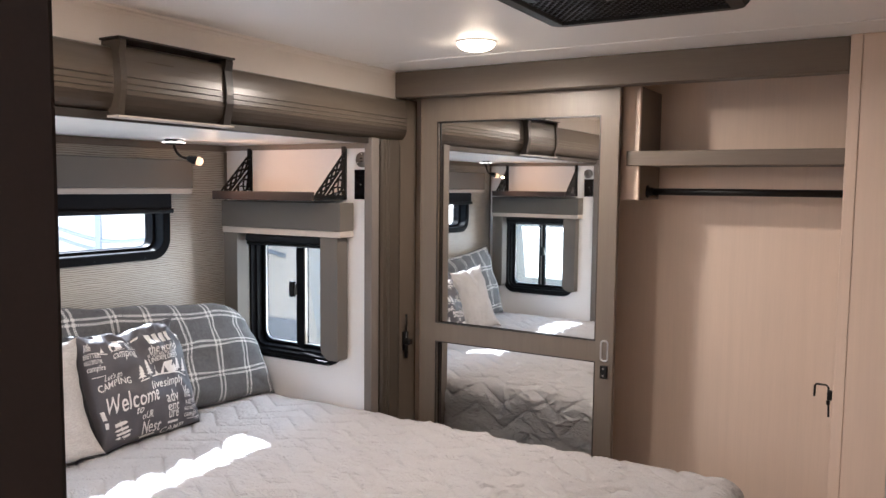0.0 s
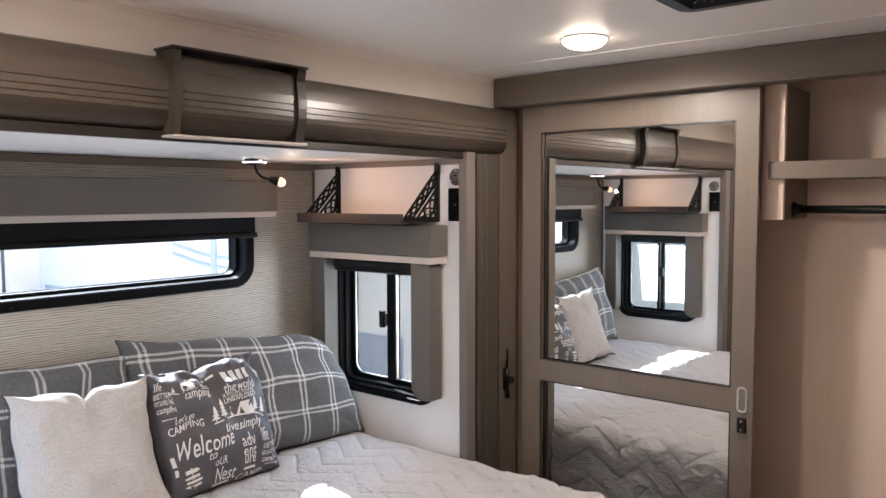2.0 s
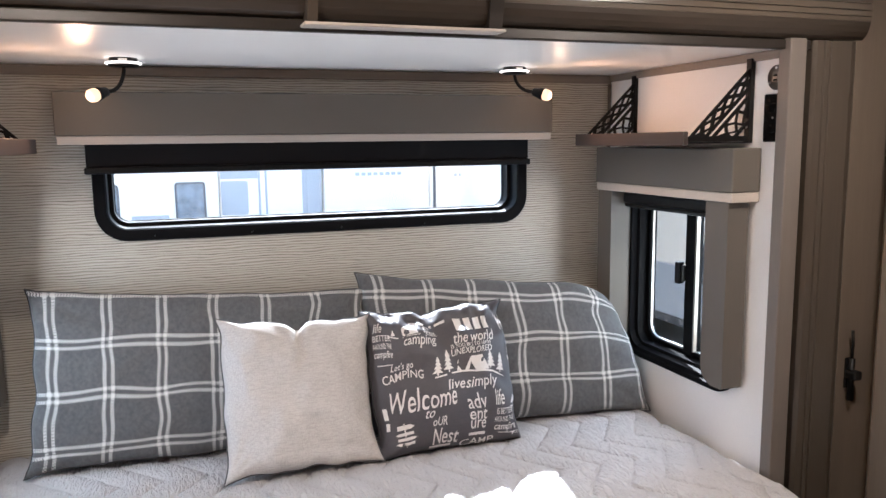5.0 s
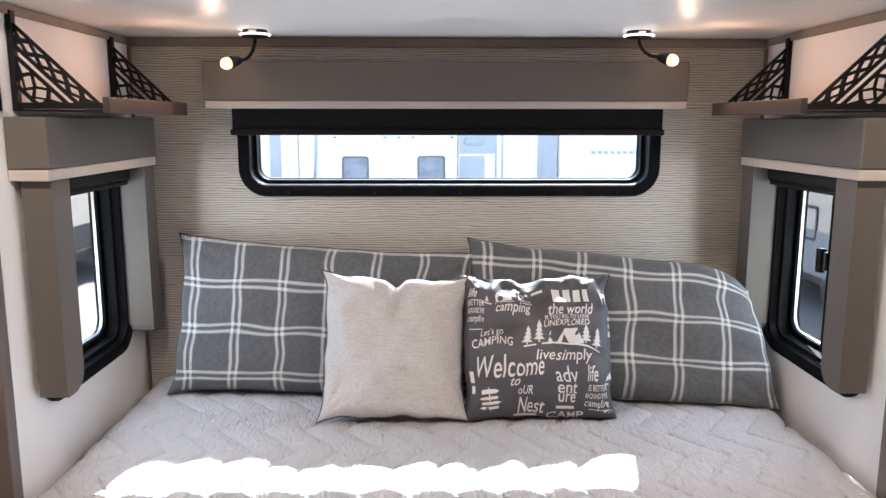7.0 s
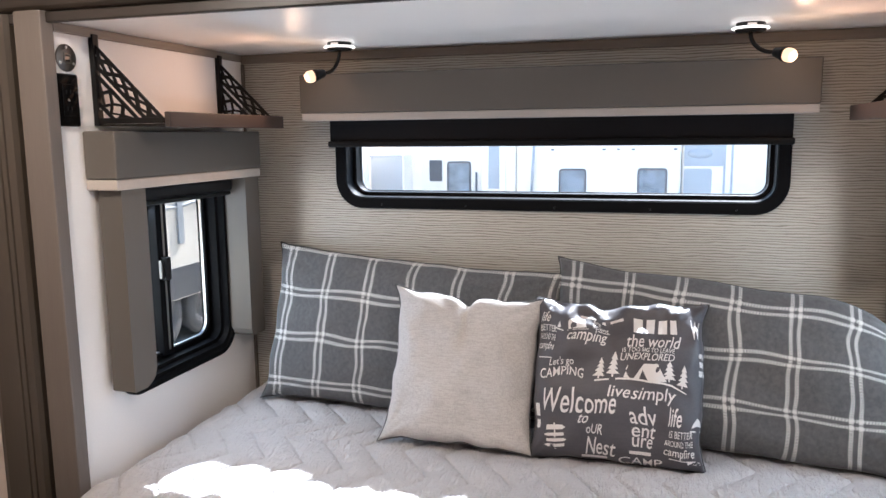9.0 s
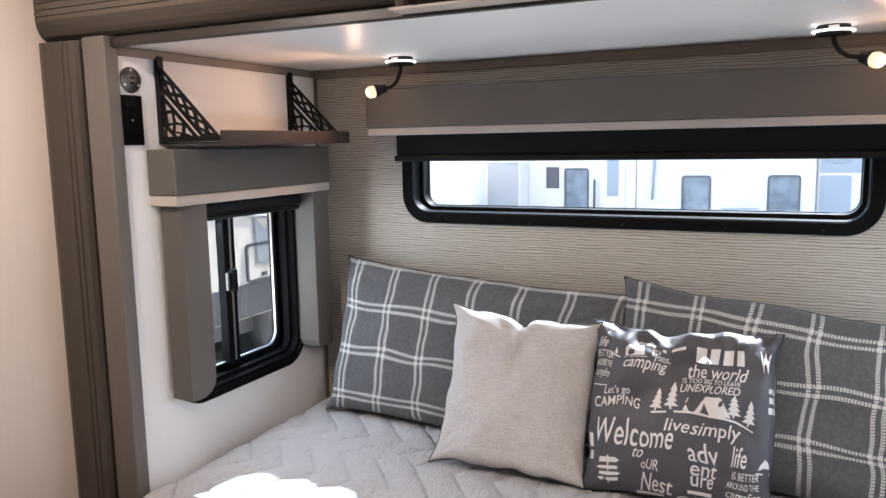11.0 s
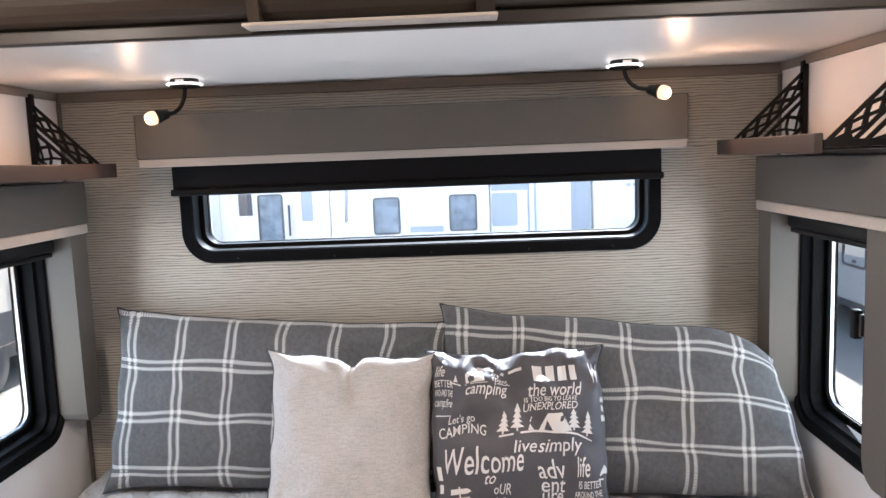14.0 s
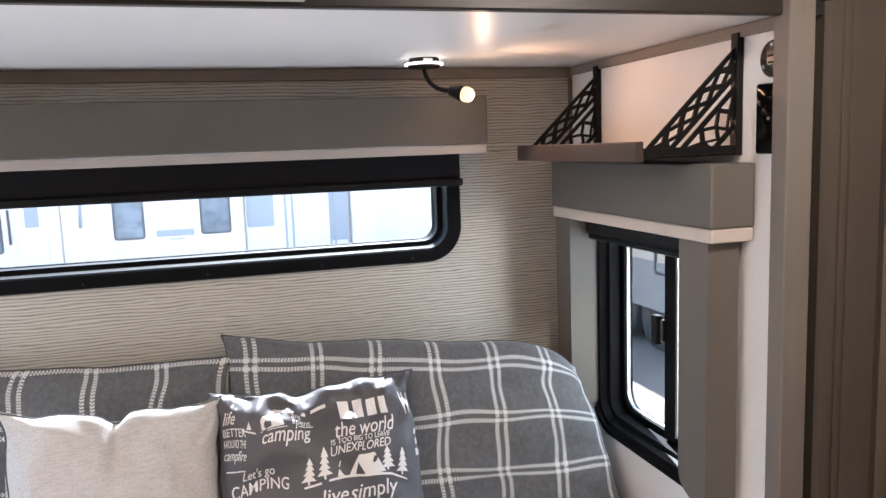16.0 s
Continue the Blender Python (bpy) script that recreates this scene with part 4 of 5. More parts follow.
def quilt():
    r, drop, step = 0.075, 0.40, 0.0044
    qx0, qx1, qy0, qy1 = BX0, BX1 - r, BY0 + r, BY1 - r
    na = int((qx1 - qx0 + r * math.pi / 2 + drop) / step)
    nb0 = r * math.pi / 2 + drop
    nb = int((qy1 - qy0 + 2 * nb0) / step)
    bm = bmesh.new()
    rows = []
    for i in range(na + 1):
        a = qx0 + i * step
        row = []
        for j in range(nb + 1):
            b = qy0 - nb0 + j * step
            q = Vector((min(a, qx1), min(max(b, qy0), qy1)))
            over = Vector((a, b)) - q
            d = over.length
            h = quilt_relief(a, b)
            if d < 1e-6:
                p, nrm = Vector((q.x, q.y, 0)), Vector((0, 0, 1))
            else:
                n = over / d
                t = min(d / r, math.pi / 2)
                p = Vector((q.x + n.x * r * math.sin(t), q.y + n.y * r * math.sin(t), -r * (1 - math.cos(t)) - max(0.0, d - r * math.pi / 2)))
                nrm = Vector((n.x * math.sin(t), n.y * math.sin(t), math.cos(t)))
                inside = a < -1.80
                if d > r * math.pi / 2 and not inside:
                    sway = 0.007 * noise.noise((a * 5, b * 1.0, 9)) * min(1.0, (d - r * math.pi / 2) / 0.15)
                    p += Vector((n.x, n.y, 0)) * sway
            p = p + nrm * h
            y = p.y
            if a < -1.79:
                y = min(max(y, Y0 + 0.004), Y1 - 0.004)
            row.append(bm.verts.new((max(p.x, BX0), y, p.z + BED_Z - 0.006)))
        rows.append(row)
    for ra, rb in zip(rows, rows[1:]):
        for j in range(nb):
            bm.faces.new((ra[j], rb[j], rb[j + 1], ra[j + 1]))
    return finish(bm, True)


part("coverlet", quilt(), QUILT, bed, "pale taupe quilted coverlet with creases")


# ---- pillows ----
class Pillow:
    """A stuffed cushion: a surface over (u, v) in -1..1, in local metres."""

    def __init__(self, w, h, t, pull=0.07, chop=None, seed=0, puff=0.5, sag=0.0, slump=0.0, fold=0.0, shift=0.0, crush=0.0):
        self.w, self.h, self.t, self.pull, self.chop, self.seed, self.puff, self.sag, self.slump, self.fold, self.shift, self.crush = w, h, t, pull, chop, seed, puff, sag, slump, fold, shift, crush

    def at(self, u, v, side=1, lift=0.0):
        e = (1 - u * u), (1 - v * v)
        x = self.w / 2 * u * (1 - self.pull * e[1])
        y = self.h / 2 * v * (1 - self.pull * e[0])
        fat = (max(e[0], 0) * max(e[1], 0)) ** self.puff
        z = side * self.t / 2 * fat
        s = self.seed
        z += side * (noise.noise((u * 2.2 + s, v * 2.2, s)) * 0.016 + noise.noise((u * 6 + s, v * 6, s + 4)) * 0.005) * min(1.0, fat * 1.6)
        # pulled creases that run in from the corners
        for cu, cv in ((1, 1), (-1, 1), (1, -1), (-1, -1)):
            du, dv = cu - u, cv - v
            rad = math.hypot(du, dv)
            ang = math.atan2(abs(dv), abs(du))
            z += side * 0.0035 * math.sin(ang * 14 + s) * math.exp(-(rad / 0.45) ** 2) * min(1.0, fat * 3)
        if self.chop is not None:
            c, depth, width = self.chop
            k = math.exp(-((u - c) / width) ** 2)
            y -= depth * k * max(0.0, (v + 0.2) / 1.2) ** 2
            z -= side * 0.022 * math.exp(-((u - c) / (width * 0.6)) ** 2) * max(0.0, (v - 0.1) / 0.9)
        edge = noise.noise((u * 3 + s, v * 3, 11 + s)) * 0.010
        x += edge
        y += noise.noise((u * 3.3, v * 3.1 + s, 17 + s)) * 0.010
        y -= self.slump * (u + 1) / 2 * (v + 1) / 2
        k = max(0.0, (u - 0.45) / 0.55) ** 2 * max(0.0, (v + 0.5) / 1.5) ** 1.5
        x -= self.fold * k
        y -= self.fold * 1.1 * k
        z -= self.fold * 0.5 * k
        z -= self.sag * (v * v) * 0.5
        # crumpled top edge
        k = max(0.0, (v - 0.35) / 0.65)
        z += self.crush * k * (noise.noise((u * 4.5, v * 5.0, 3.3)) + 0.35 * noise.noise((u * 11, v * 9, 8.1)))
        y += self.crush * 0.5 * k * noise.noise((u * 3.0, 2.2, 6.0))
        # small ears at the corners
        ear = (abs(u) * abs(v)) ** 9
        return Vector((x + 0.013 * ear * (1 if u > 0 else -1), y + self.h / 2 + 0.013 * ear * (1 if v > 0 else -1), z + side * lift))

    def mesh(self, nu=56, nv=44):
        bm = bmesh.new()
        uvl = bm.loops.layers.uv.new("UVMap")

        def ease(k, n):
            t = k / n * 2 - 1
            return math.sin(t * math.pi / 2) * 0.55 + t * 0.45
        us, vs = [ease(i, nu) for i in range(nu + 1)], [ease(j, nv) for j in range(nv + 1)]
        front = [[bm.verts.new(self.at(u, v)) for v in vs] for u in us]
        back = [[front[i][j] if i in (0, nu) or j in (0, nv) else bm.verts.new(self.at(us[i], vs[j], -1)) for j in range(nv + 1)] for i in range(nu + 1)]
        for grid, flip in ((front, False), (back, True)):
            for i in range(nu):
                for j in range(nv):
                    quad = [(i, j), (i + 1, j), (i + 1, j + 1), (i, j + 1)]
                    if flip:
                        quad.reverse()
                    f = bm.faces.new([grid[a][b] for a, b in quad])
                    f.smooth = True
                    for loop, (a, b) in zip(f.loops, quad):
                        loop[uvl].uv = (self.w / 2 * us[a], self.h / 2 * vs[b] + self.shift)
        return bm

    def border(self, radius=0.0022, n=40):
        path = [self.at(-1 + 2 * i / n, 1) for i in range(n + 1)] + [self.at(1, 1 - 2 * i / n) for i in range(1, n + 1)]
        path += [self.at(1 - 2 * i / n, -1) for i in range(1, n + 1)] + [self.at(-1, -1 + 2 * i / n) for i in range(1, n)]
        return tube(path + [path[0]], radius, 6, False)


def stand(y, x_foot, z, tilt, roll=0.0, yaw=0.0):
    """Local x along the wall, y up the pillow and z out into the room."""
    t = radians(tilt)
    m = on_axes(Y, Vector((-math.sin(t), 0, math.cos(t))), Vector((math.cos(t), 0, math.sin(t))))
    return Matrix.Translation((x_foot, y, z)) @ pose(0, 0, 0, 0, 0, yaw) @ m @ pose(0, 0, 0, 0, 0, roll)


def put_pillow(name, shape, m, mat, label, cord, group):
    p = thing(name, m.translation, label, "pillow", group)
    part("cushion", finish(shape.mesh(), True, m), mat, p)
    part("seam", finish(shape.border(), True, m), cord, p)
    return p


PL = Pillow(0.872, 0.448, 0.150, 0.028, None, 1.0, 0.36, slump=0.030)
PR = Pillow(0.872, 0.452, 0.195, 0.028, None, 5.3, 0.34, slump=0.062, fold=0.065, shift=0.0595)
put_pillow("plaid_pillow", PL, stand(1.010, -2.414, 0.655, 16.5, -1.6, -1.5), PLAID, "large grey plaid bed pillow leaning on the headboard wall", PIPING_DARK, "plaid bed pillows")
put_pillow("plaid_pillow", PR, stand(1.868, -2.352, 0.652, 19.5, -1.0, -4), PLAID, "large grey plaid bed pillow slumped against the window corner", PIPING_DARK, "plaid bed pillows")
PW = Pillow(0.378, 0.386, 0.150, 0.012, (0.02, 0.022, 0.10), 9.1, 0.50, sag=-0.075, slump=0.022)
put_pillow("linen_pillow", PW, stand(1.228, -2.236, 0.652, 21.5, -0.6, 0), LINEN, "plain oatmeal linen throw pillow with a dented top", PIPING_DARK, "throw pillows")
PT = Pillow(0.402, 0.386, 0.180, 0.022, (-0.1, 0.010, 0.3), 13.7, 0.34, crush=0.034)
TEXT_M = stand(1.622, -2.224, 0.652, 22.0, 0.0, 1)
words = put_pillow("lettered_pillow", PT, TEXT_M, CHARCOAL, "charcoal throw pillow printed with white camping words", PIPING_DARK, "throw pillows")

# white print on the charcoal pillow: text, middle from the left and the top, width, height (parts of the pillow), slant
PHRASES = [
    ("Welcome", 0.295, 0.655, 0.43, 0.150, 0.25), ("to", 0.316, 0.765, 0.055, 0.055, 0.25), ("oUR", 0.394, 0.825, 0.105, 0.060, 0.1), ("Nest", 0.427, 0.920, 0.185, 0.095, 0.3),
    ("adv", 0.658, 0.700, 0.130, 0.105, 0.0), ("ent", 0.660, 0.800, 0.125, 0.080, 0.0), ("ure", 0.660, 0.872, 0.115, 0.060, 0.0),
    ("life", 0.842, 0.700, 0.090, 0.115, 0.3), ("IS BETTER", 0.885, 0.800, 0.145, 0.042, 0.0), ("AROUND THE", 0.875, 0.855, 0.170, 0.036, 0.0), ("campfire", 0.875, 0.912, 0.175, 0.060, 0.25),
    ("Let's go", 0.175, 0.415, 0.145, 0.070, 0.25), ("CAMPING", 0.174, 0.480, 0.260, 0.062, 0.0),
    ("camping", 0.320, 0.255, 0.250, 0.085, 0.25), ("are", 0.372, 0.150, 0.050, 0.028, 0.25), ("spent", 0.400, 0.190, 0.105, 0.045, 0.0),
    ("the world", 0.700, 0.250, 0.305, 0.075, 0.25), ("IS TOO BIG TO LEAVE", 0.675, 0.303, 0.300, 0.026, 0.0), ("UNEXPLORED", 0.677, 0.347, 0.310, 0.050, 0.0),
    ("live", 0.523, 0.580, 0.130, 0.070, 0.25), ("simply", 0.725, 0.592, 0.260, 0.090, 0.25),
    ("life", 0.045, 0.130, 0.050, 0.070, 0.3), ("BETTER", 0.066, 0.207, 0.095, 0.040, 0.0), ("AROUND THE", 0.064, 0.258, 0.100, 0.034, 0.0), ("campfire", 0.066, 0.312, 0.105, 0.055, 0.25),
    ("CAMP", 0.655, 0.978, 0.250, 0.040, 0.0), ("W", 0.950, 0.165, 0.060, 0.130, 0.25),
]


def wrap(bm):
    """Lays flat work, in fractions of the pillow from the left and from the top, on its front."""
    for v in bm.verts:
        lift = 0.0013 + v.co.z
        v.co = PT.at(v.co.x * 2 - 1, 1 - v.co.y * 2, 1, lift)
    return finish(bm, False, TEXT_M)


def lettering():
    flats = []
    for text, cx, cy, wide, high, slant in PHRASES:
        cu = bpy.data.curves.new("lettering", "FONT")
        cu.body, cu.size, cu.shear, cu.offset = text, 1.0, slant, 0.006
        cu.resolution_u = 3
        flats.append((new("flat", cu), cx, cy, wide, high))
    bpy.context.view_layer.update()
    graph = bpy.context.evaluated_depsgraph_get()
    for ob, cx, cy, wide, high in flats:
        me = bpy.data.meshes.new_from_object(ob.evaluated_get(graph))
        bm = bmesh.new()
        bm.from_mesh(me)
        bpy.data.meshes.remove(me)
        xs, ys = [v.co.x for v in bm.verts], [v.co.y for v in bm.verts]
        x0, x1, y0, y1 = min(xs), max(xs), min(ys), max(ys)
        for v in bm.verts:
            v.co = Vector((cx + wide * ((v.co.x - x0) / (x1 - x0) - 0.5), cy - high * ((v.co.y - y0) / (y1 - y0) - 0.5), 0))
        bmesh.ops.triangulate(bm, faces=bm.faces)
        for _ in range(3):
            long = [e for e in bm.edges if e.calc_length() > 0.018]
            if long:
                bmesh.ops.subdivide_edges(bm, edges=long, cuts=1)
                bmesh.ops.triangulate(bm, faces=[f for f in bm.faces if len(f.verts) > 3])
        part("lettering", wrap(bm), PRINT_WHITE, words)
    for ob, *_ in flats:
        cu = ob.data
        bpy.data.objects.remove(ob)
        bpy.data.curves.remove(cu)


def flat_shape(polys, down=0.058, along=0.012):
    bm = bmesh.new()
    for poly in polys:
        vs = [bm.verts.new((x + along, y + down * min(1.0, (1.0 - y) * 4), 0)) for x, y in poly]
        bm.faces.new(vs)
    bmesh.ops.triangulate(bm, faces=bm.faces)
    bmesh.ops.subdivide_edges(bm, edges=bm.edges, cuts=1)
    return bm


def fir(x, y, w, h):
    out = [[(x - w * 0.06, y), (x + w * 0.06, y), (x + w * 0.06, y - h * 0.2), (x - w * 0.06, y - h * 0.2)]]
    for k in range(4):
        y0 = y - h * (0.12 + 0.20 * k)
        ww = w * (0.5 - 0.09 * k)
        out.append([(x - ww, y0), (x + ww, y0), (x, y0 - h * 0.30)])
    return out


def print_pictures():
    shapes = fir(0.430, 0.475, 0.075, 0.13) + fir(0.515, 0.460, 0.085, 0.17) + fir(0.835, 0.475, 0.065, 0.13) + fir(0.905, 0.50, 0.065, 0.13)
    # tent with a dark opening, on a low hill
    shapes += [[(0.625, 0.468), (0.690, 0.365), (0.775, 0.365), (0.825, 0.478), (0.712, 0.478), (0.682, 0.405), (0.650, 0.474)]]
    shapes += [[(0.41, 0.480), (0.55, 0.466), (0.66, 0.464), (0.76, 0.474), (0.85, 0.490), (0.935, 0.520), (0.935, 0.526), (0.85, 0.502), (0.76, 0.488), (0.66, 0.478), (0.55, 0.478), (0.41, 0.490)]]
    shapes += [[(0.575, 0.465), (0.605, 0.465), (0.590, 0.425)], [(0.588, 0.415), (0.594, 0.415), (0.602, 0.385), (0.597, 0.383)]]
    part("printed_tent_scene", wrap(flat_shape(shapes, 0.030, -0.024)), PRINT_WHITE, words, "white tent and fir trees")
    # camper van, campfire and sign post
    shapes = [[(0.235, 0.185), (0.235, 0.135), (0.250, 0.120), (0.335, 0.120), (0.345, 0.185)], [(0.225, 0.190), (0.36, 0.190), (0.36, 0.194), (0.225, 0.194)]]
    part("printed_camper", wrap(flat_shape(shapes, 0.020, -0.035)), PRINT_WHITE, words)
    shapes = [[(0.932, 0.700), (0.960, 0.690), (0.985, 0.700), (0.975, 0.665), (0.958, 0.640), (0.940, 0.672)], [(0.925, 0.712), (0.99, 0.722), (0.99, 0.730), (0.925, 0.720)]]
    part("printed_campfire", wrap(flat_shape(shapes)), PRINT_WHITE, words)
    shapes = [[(0.085, 0.135), (0.150, 0.150), (0.150, 0.158), (0.085, 0.143)], [(0.105, 0.135), (0.130, 0.135), (0.120, 0.095)]]
    part("printed_campfire", wrap(flat_shape(shapes)), PRINT_WHITE, words)
    shapes = [[(0.104, 0.700), (0.112, 0.700), (0.112, 0.905), (0.104, 0.905)]]
    for y, d in ((0.725, 1), (0.775, -1), (0.825, 1), (0.872, -1)):
        shapes.append([(0.108 - d * 0.052, y - 0.014), (0.108 + d * 0.045, y - 0.014), (0.108 + d * 0.068, y), (0.108 + d * 0.045, y + 0.014), (0.108 - d * 0.052, y + 0.014)])
    part("printed_signpost", wrap(flat_shape(shapes, 0.100, 0.050)), PRINT_WHITE, words)
    # words too small or folded to read, as bars
    for x, y, w, h in ((0.575, 0.050, 0.05, 0.09), (0.645, 0.050, 0.045, 0.09), (0.71, 0.060, 0.05, 0.08), (0.78, 0.060, 0.04, 0.08), (0.575, 0.900, 0.13, 0.022), (0.80, 0.925, 0.15, 0.006), (0.015, 0.315, 0.09, 0.006), (0.26, 0.055, 0.16, 0.020), (0.45, 0.050, 0.07, 0.018), (0.585, 0.905, 0.11, 0.018), (0.30, 0.965, 0.16, 0.018), (0.37, 0.148, 0.08, 0.006), (0.955, 0.26, 0.03, 0.03), (0.96, 0.31, 0.025, 0.03), (0.955, 0.36, 0.03, 0.03), (0.015, 0.64, 0.03, 0.07), (0.02, 0.73, 0.025, 0.05), (0.90, 0.93, 0.07, 0.02)):
        part("printed_mark", wrap(flat_shape([[(x, y), (x + w, y), (x + w, y + h), (x, y + h)]])), PRINT_WHITE, words)


lettering()
print_pictures()

# ---- outside: the trailer lot, laid out 1.276 times as far about the bed ----
BED_EYE = Matrix.Translation((-0.45, 1.45, 1.45))
PLAN = PLAN @ BED_EYE @ Matrix.Scale(1.276, 4) @ BED_EYE.inverted()
GROUND = -0.82
structure("ground", box(-400, 400, -400, 400, GROUND - 0.2, GROUND), GRAVEL, "pale gravel trailer lot", "ground")


def rv_window(parent, x, y0, y1, z0, z1, flip=1):
    w = part("window", finish(rounded_frame(y0, y1, z0, z1, 0.06, [(0, 0), (0, 0.02), (0.035, 0.02), (0.035, 0)], 4), turn=on_axes(Y, Z, X * flip, (x, 0, 0))), RV_TRIM, parent)
    part("pane", finish(rounded_plate(y0 + 0.03, y1 - 0.03, z0 + 0.03, z1 - 0.03, 0.035, 0.001, 0.008, 0, 4), turn=on_axes(Y, Z, X * flip, (x, 0, 0))), RV_PANE, w, "tinted pane")


def trailer(y0, y1, x_face, top, label, skirt=-0.35, depth=2.5, mat=RV_WHITE):
    t = thing("travel_trailer", (x_face - depth / 2, (y0 + y1) / 2, GROUND), label, "trailer", "parked trailers")
    bm = box(x_face - depth, x_face, y0, y1, skirt, top, 0.04, 3)
    part("body", finish(bm), mat, t)
    part("chassis", box(x_face - depth + 0.2, x_face - 0.12, y0 + 0.2, y1 - 0.2, skirt - 0.18, skirt - 0.001), RV_TRIM, t)
    for k in (0.42, 0.60):
        yy = y0 + (y1 - y0) * k
        wheel = part("wheel", lathe([(0.0, -0.1), (0.33, -0.1), (0.35, -0.06), (0.35, 0.06), (0.33, 0.1), (0.18, 0.1), (0.16, 0.06), (0.0, 0.06)], Matrix.Translation((x_face - 0.15, yy, GROUND + 0.35)) @ pose(0, 0, 0, 0, 90, 0), 24), RV_TRIM, t)
        part("rim", lathe([(0.0, 0.062), (0.15, 0.064), (0.17, 0.09), (0.0, 0.075)], Matrix.Translation((x_face - 0.15, yy, GROUND + 0.35)) @ pose(0, 0, 0, 0, 90, 0), 16), SILVER, wheel)
    for yy in (y0 + 0.5, y1 - 0.5):
        part("jack", box(x_face - 0.4, x_face - 0.3, yy - 0.05, yy + 0.05, GROUND, skirt - 0.17), RV_TRIM, t)
    return t


F = -14.2
# trailer with a slide-out box and door
a = trailer(-9.5, -1.02, F, 2.3, "white travel trailer with a grey slide-out and entry door")
part("slide_out", box(F + 0.004, F + 0.5, -5.2, -3.0, -0.2, 1.09, 0.03), RV_WHITE, a)
part("slide_panel", box(F + 0.505, F + 0.52, -3.64, -3.03, 0.0, 1.03, 0.01), RV_GREY, a, "grey panel")
part("slide_header", box(F + 0.505, F + 0.53, -5.1, -3.03, 1.035, 1.08, 0.005), RV_GREY, a)
for k in range(5):
    part("louver", box(F + 0.005, F + 0.03, -2.66, -2.42, 0.58 + 0.075 * k, 0.67 + 0.075 * k, 0.004), RV_TRIM, a)
rv_window(a, F, -2.32, -1.86, 0.05, 0.95)
dr = part("door", box(F + 0.003, F + 0.03, -1.66, -1.20, -0.3, 1.6, 0.01), RV_WHITE, a)
part("door_window", box(F + 0.031, F + 0.04, -1.52, -1.32, 0.45, 1.3, 0.008), RV_BLUE, dr)
part("grab_rail", tube([(F + 0.08, -1.74, 0.2), (F + 0.08, -1.74, 0.75)], 0.02), RV_TRIM, a)
# plain white trailer with two windows
b = trailer(-1.012, 1.852, F, 2.3, "white travel trailer with two tinted windows")
rv_window(b, F, -0.235, 0.25, 0.15, 0.82)
rv_window(b, F, 1.13, 1.63, 0.17, 0.83)
part("script_mark", box(F + 0.002, F + 0.006, 0.42, 1.02, 0.17, 0.28, 0.002), RV_GREY, b, "plain grey brand mark")
part("script_mark", box(F + 0.002, F + 0.006, 0.62, 0.88, 0.11, 0.13, 0.001), RV_GREY, b)
for yy in (-0.35, 0.55, 0.80, 1.05, 1.75):
    part("marker_light", box(F + 0.002, F + 0.02, yy - 0.03, yy + 0.03, 1.14, 1.17, 0.005), RV_TRIM, b)
part("awning_arm", tube([(F + 0.06, -0.72, 0.4), (F + 0.06, -0.68, 1.25)], 0.025), RV_GREY, b)
# trailer end with a blue graphic and shaded recess
c = trailer(1.86, 3.70, F - 0.15, 2.3, "white travel trailer with a blue oval graphic and dark window")
part("graphic_panel", box(F - 0.147, F - 0.14, 1.90, 2.54, 0.86, 1.26, 0.003), RV_GREY, c)
part("oval_mark", lathe([(0.0, 0.0), (0.20, 0.0), (0.19, 0.008), (0.0, 0.01)], on_axes(Y, Z, X, (F - 0.139, 2.16, 1.08)) @ Matrix.Diagonal((1, 0.42, 1, 1)), 32), RV_BLUE, c, "plain blue oval emblem")
part("dark_window", finish(rounded_plate(1.90, 2.36, 0.22, 0.82, 0.05, 0.001, 0.012), turn=on_axes(Y, Z, X, (F - 0.15, 0, 0))), RV_BLUE, c)
for yy in (2.56, 2.68, 3.34, 3.42, 3.66):
    part("seam_strip", box(F - 0.149, F - 0.13, yy - 0.018, yy + 0.018, -0.2, 1.9, 0.004), RV_GREY, c)
part("ladder_bay", box(F - 0.149, F - 0.144, 3.36, 3.64, -0.1, 1.9, 0.002), RV_GREY, c)
# trailers whose names are plain marks
d = trailer(3.706, 5.72, F, 2.4, "plain white travel trailer with a thin grey name mark")
for k in range(8):
    part("name_mark", box(F + 0.002, F + 0.006, 4.28 + k * 0.115, 4.36 + k * 0.115, 0.86, 0.92, 0.002), RV_GREY, d)
e = trailer(5.726, 7.054, F, 2.4, "white travel trailer with a grey corner seam and mark")
for k in range(5):
    part("name_mark", box(F + 0.002, F + 0.006, 6.22 + k * 0.095, 6.28 + k * 0.095, 0.80, 0.86, 0.002), RV_GREY, e)
part("seam_strip", box(F + 0.002, F + 0.02, 5.79, 5.84, -0.2, 2.2, 0.004), RV_TRIM, e)
g = trailer(7.06, 13.5, F, 2.4, "white travel trailer with sweeping grey stripes")
rv_window(g, F, 8.50, 9.08, 0.06, 0.58)
rv_window(g, F, 7.62, 8.05, 0.0, 0.36)
for k in range(3):
    path = [(F + 0.008, 7.15 + 0.12 * i, 1.16 - 0.06 * k - (0.010 + 0.004 * k) * (i * 0.45) ** 2) for i in range(26)]
    part("swoosh_stripe", tube(path, 0.022 - 0.004 * k, 5), RV_GREY, g)
for yy in (8.12, 8.26):
    part("marker_light", lathe([(0.05, 0.0), (0.05, 0.02), (0.02, 0.03)], on_axes(Y, Z, X, (F, yy, 0.72)), 12), RV_TRIM, g)


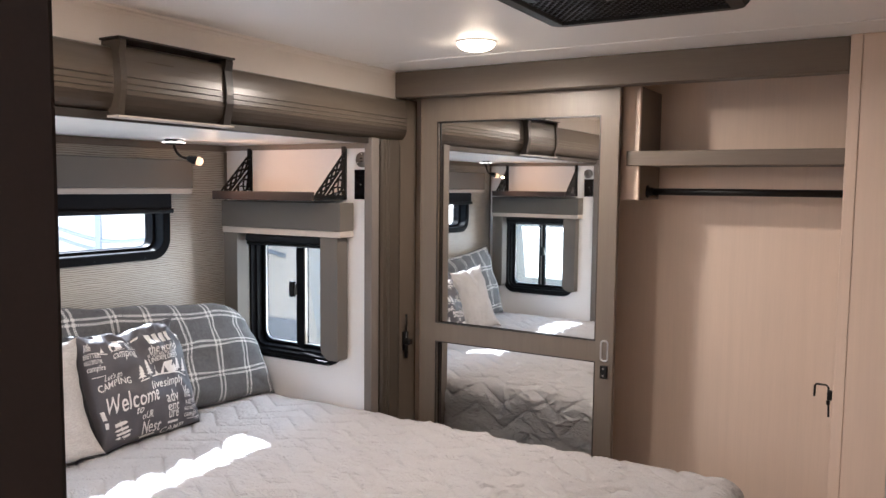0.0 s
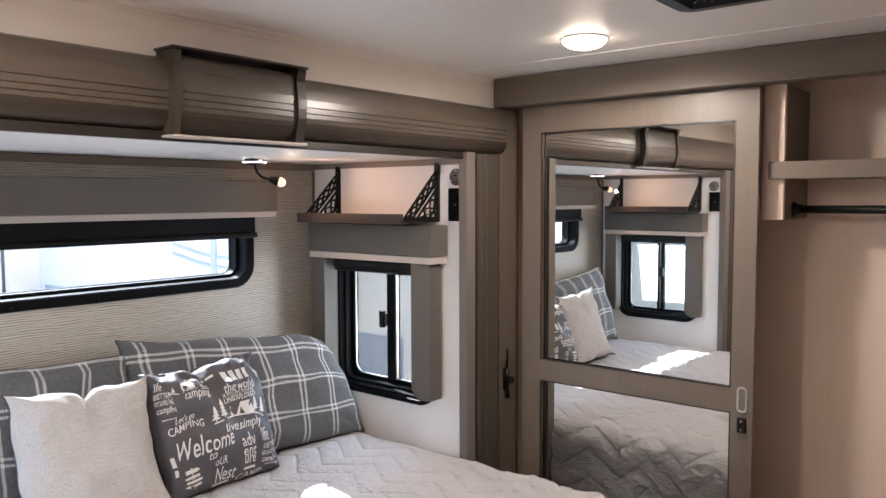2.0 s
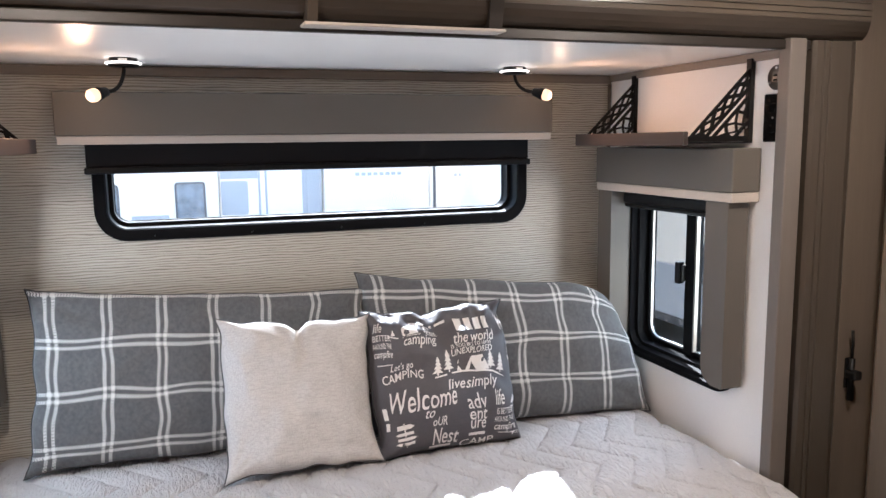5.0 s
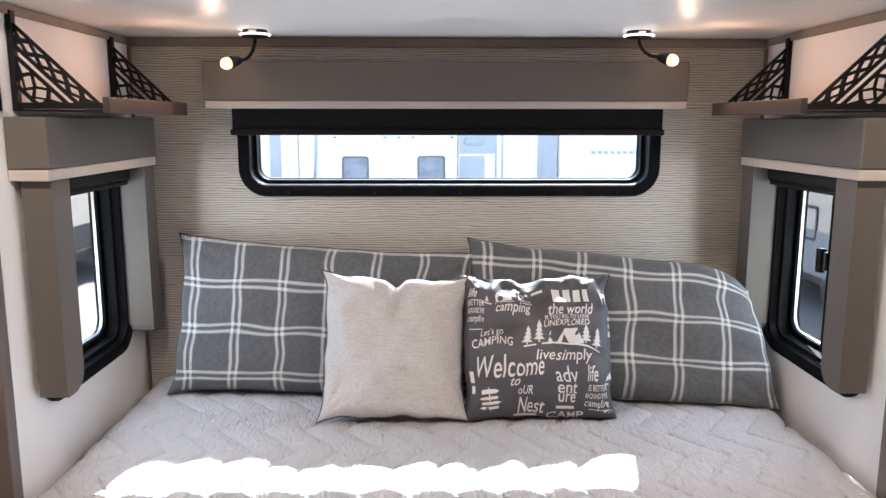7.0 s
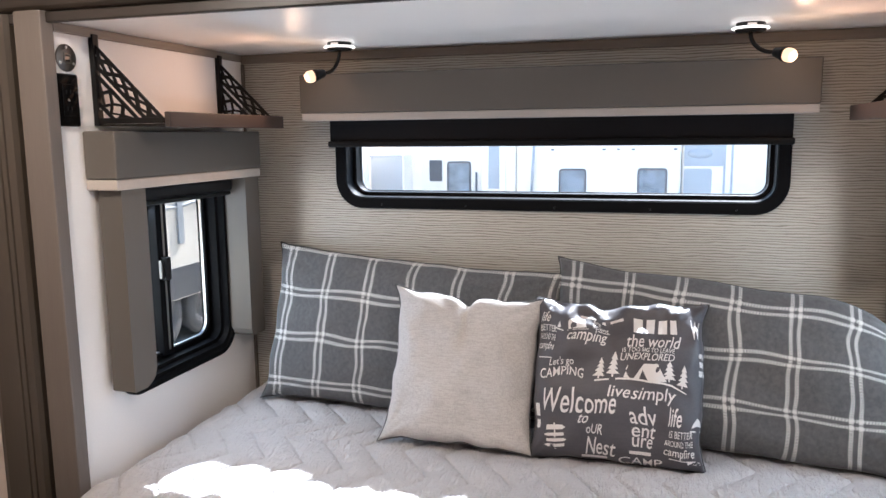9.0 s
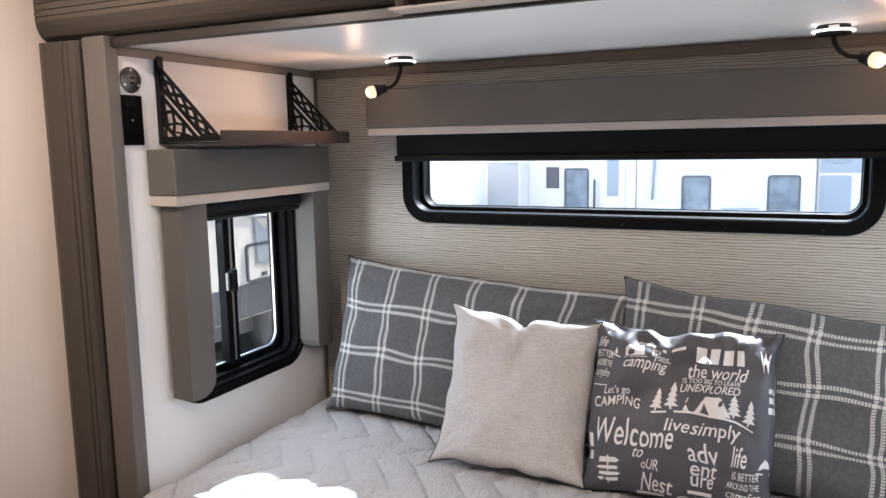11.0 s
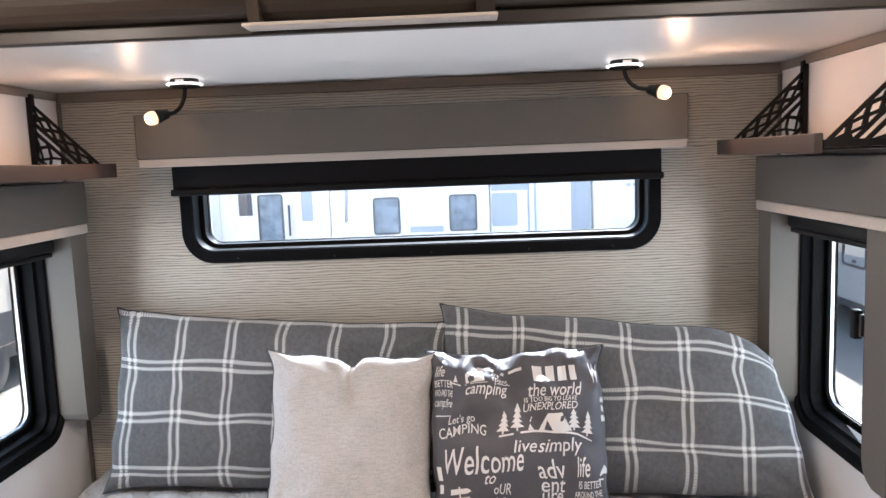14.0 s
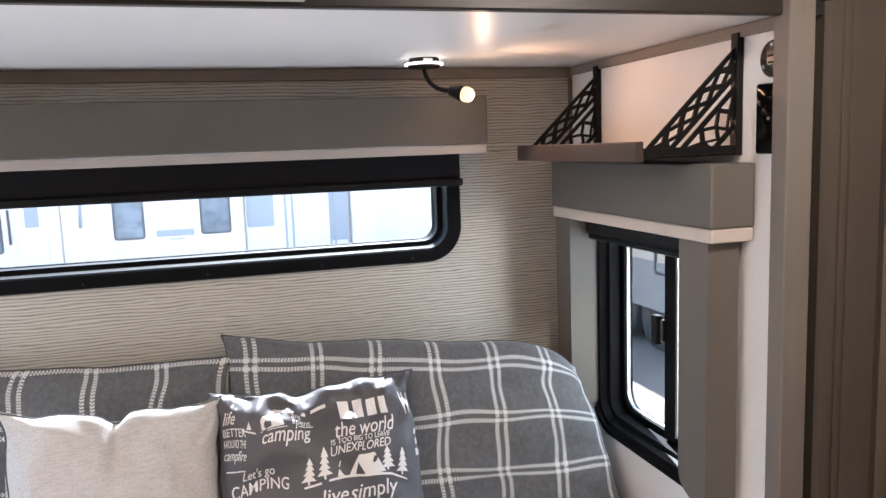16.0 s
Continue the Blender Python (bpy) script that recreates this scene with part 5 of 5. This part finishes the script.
# trailers parked close by on both sides
def side_trailer(y_face, s, x0, x1, label, skirt, low, high):
    t = thing("travel_trailer", ((x0 + x1) / 2, y_face + s * 1.2, GROUND), label, "trailer", "parked trailers")
    m = on_axes(X, Z, -Y * s, (0, y_face, 0))
    n = [(x1, 0.05), (x1 - 0.1, -0.30), (x0 + 0.1, -0.30), (x0, 0.0), (x0, 2.0), (x0 + 0.3, 2.3), (x1 - 1.0, 2.3), (x1 - 0.25, 1.4)]
    part("body", finish(extrude_profile(n, 0.0, -2.4), turn=m), RV_WHITE, t)
    part("lower_skirt", finish(box(x0 + 0.2, x1 - 0.25, low, high, 0.002, 0.012, 0.004), turn=m), skirt, t)
    part("chassis", finish(box(x0 + 0.3, x1 - 0.4, -0.50, -0.302, -2.2, -0.15), turn=m), RV_TRIM, t)
    for xx in (x1 - 1.2, x1 - 2.6, x1 - 4.4):
        h = part("hatch", finish(rounded_frame(xx - 0.36, xx + 0.2, 0.05, 0.46, 0.06, [(0, 0.001), (0, 0.02), (0.03, 0.02), (0.03, 0.001)], 4), turn=m), RV_TRIM, t)
        part("hatch_latch", finish(box(xx - 0.12, xx - 0.04, 0.10, 0.14, 0.001, 0.02, 0.004), turn=m), RV_TRIM, h)
    for xx in (x1 - 0.9, x1 - 3.3):
        part("downpipe", finish(box(xx - 0.05, xx + 0.05, 0.3, 1.9, 0.001, 0.03, 0.008), turn=m), RV_GREY, t)
    for k in range(2):
        path = [m @ Vector((x1 - 0.4 - 0.2 * i, 0.92 - 0.12 * k + 0.10 * math.sin(i * 0.35), 0.004)) for i in range(20)]
        part("stripe", tube(path, 0.025, 5), RV_GREY, t)
    for xx in (x1 - 3.0, x1 - 3.8):
        at = m @ Matrix.Translation((xx, GROUND + 0.35, -0.15))
        part("wheel", lathe([(0.0, -0.1), (0.33, -0.1), (0.35, -0.06), (0.35, 0.06), (0.33, 0.1), (0.18, 0.1), (0.16, 0.06), (0.0, 0.06)], at, 24), RV_TRIM, t)
    for xx in (x0 + 0.8, x1 - 0.8):
        part("jack", finish(box(xx - 0.05, xx + 0.05, GROUND, -0.301, -0.5, -0.4), turn=m), RV_TRIM, t)
    return t, m


side_trailer(5.9, 1, -13.0, -4.9, "white travel trailer parked beyond the side window", RV_GREY, -0.35, 0.18)
t, m = side_trailer(-3.4, -1, -13.0, -4.2, "white travel trailer with a blue shield graphic parked beside", RV_TRIM, -0.29, 0.05)
for name, grow, deep, mat in (("shield_edge", 0.0, 0.008, SILVER), ("shield_mark", 0.03, 0.014, RV_BLUE)):
    pts = [(-6.72 - grow, 0.76 - grow * 0.4), (-6.92, 0.60 - grow * 1.2), (-7.12 + grow, 0.76 - grow * 0.4), (-7.06 + grow, 0.24 + grow * 0.8), (-6.92, 0.20 + grow), (-6.76 - grow, 0.24 + grow * 0.8)]
    part(name, finish(extrude_profile(pts, 0.003, deep), turn=m), mat, t, "plain blue shield emblem" if mat is RV_BLUE else "pale outline of the emblem")
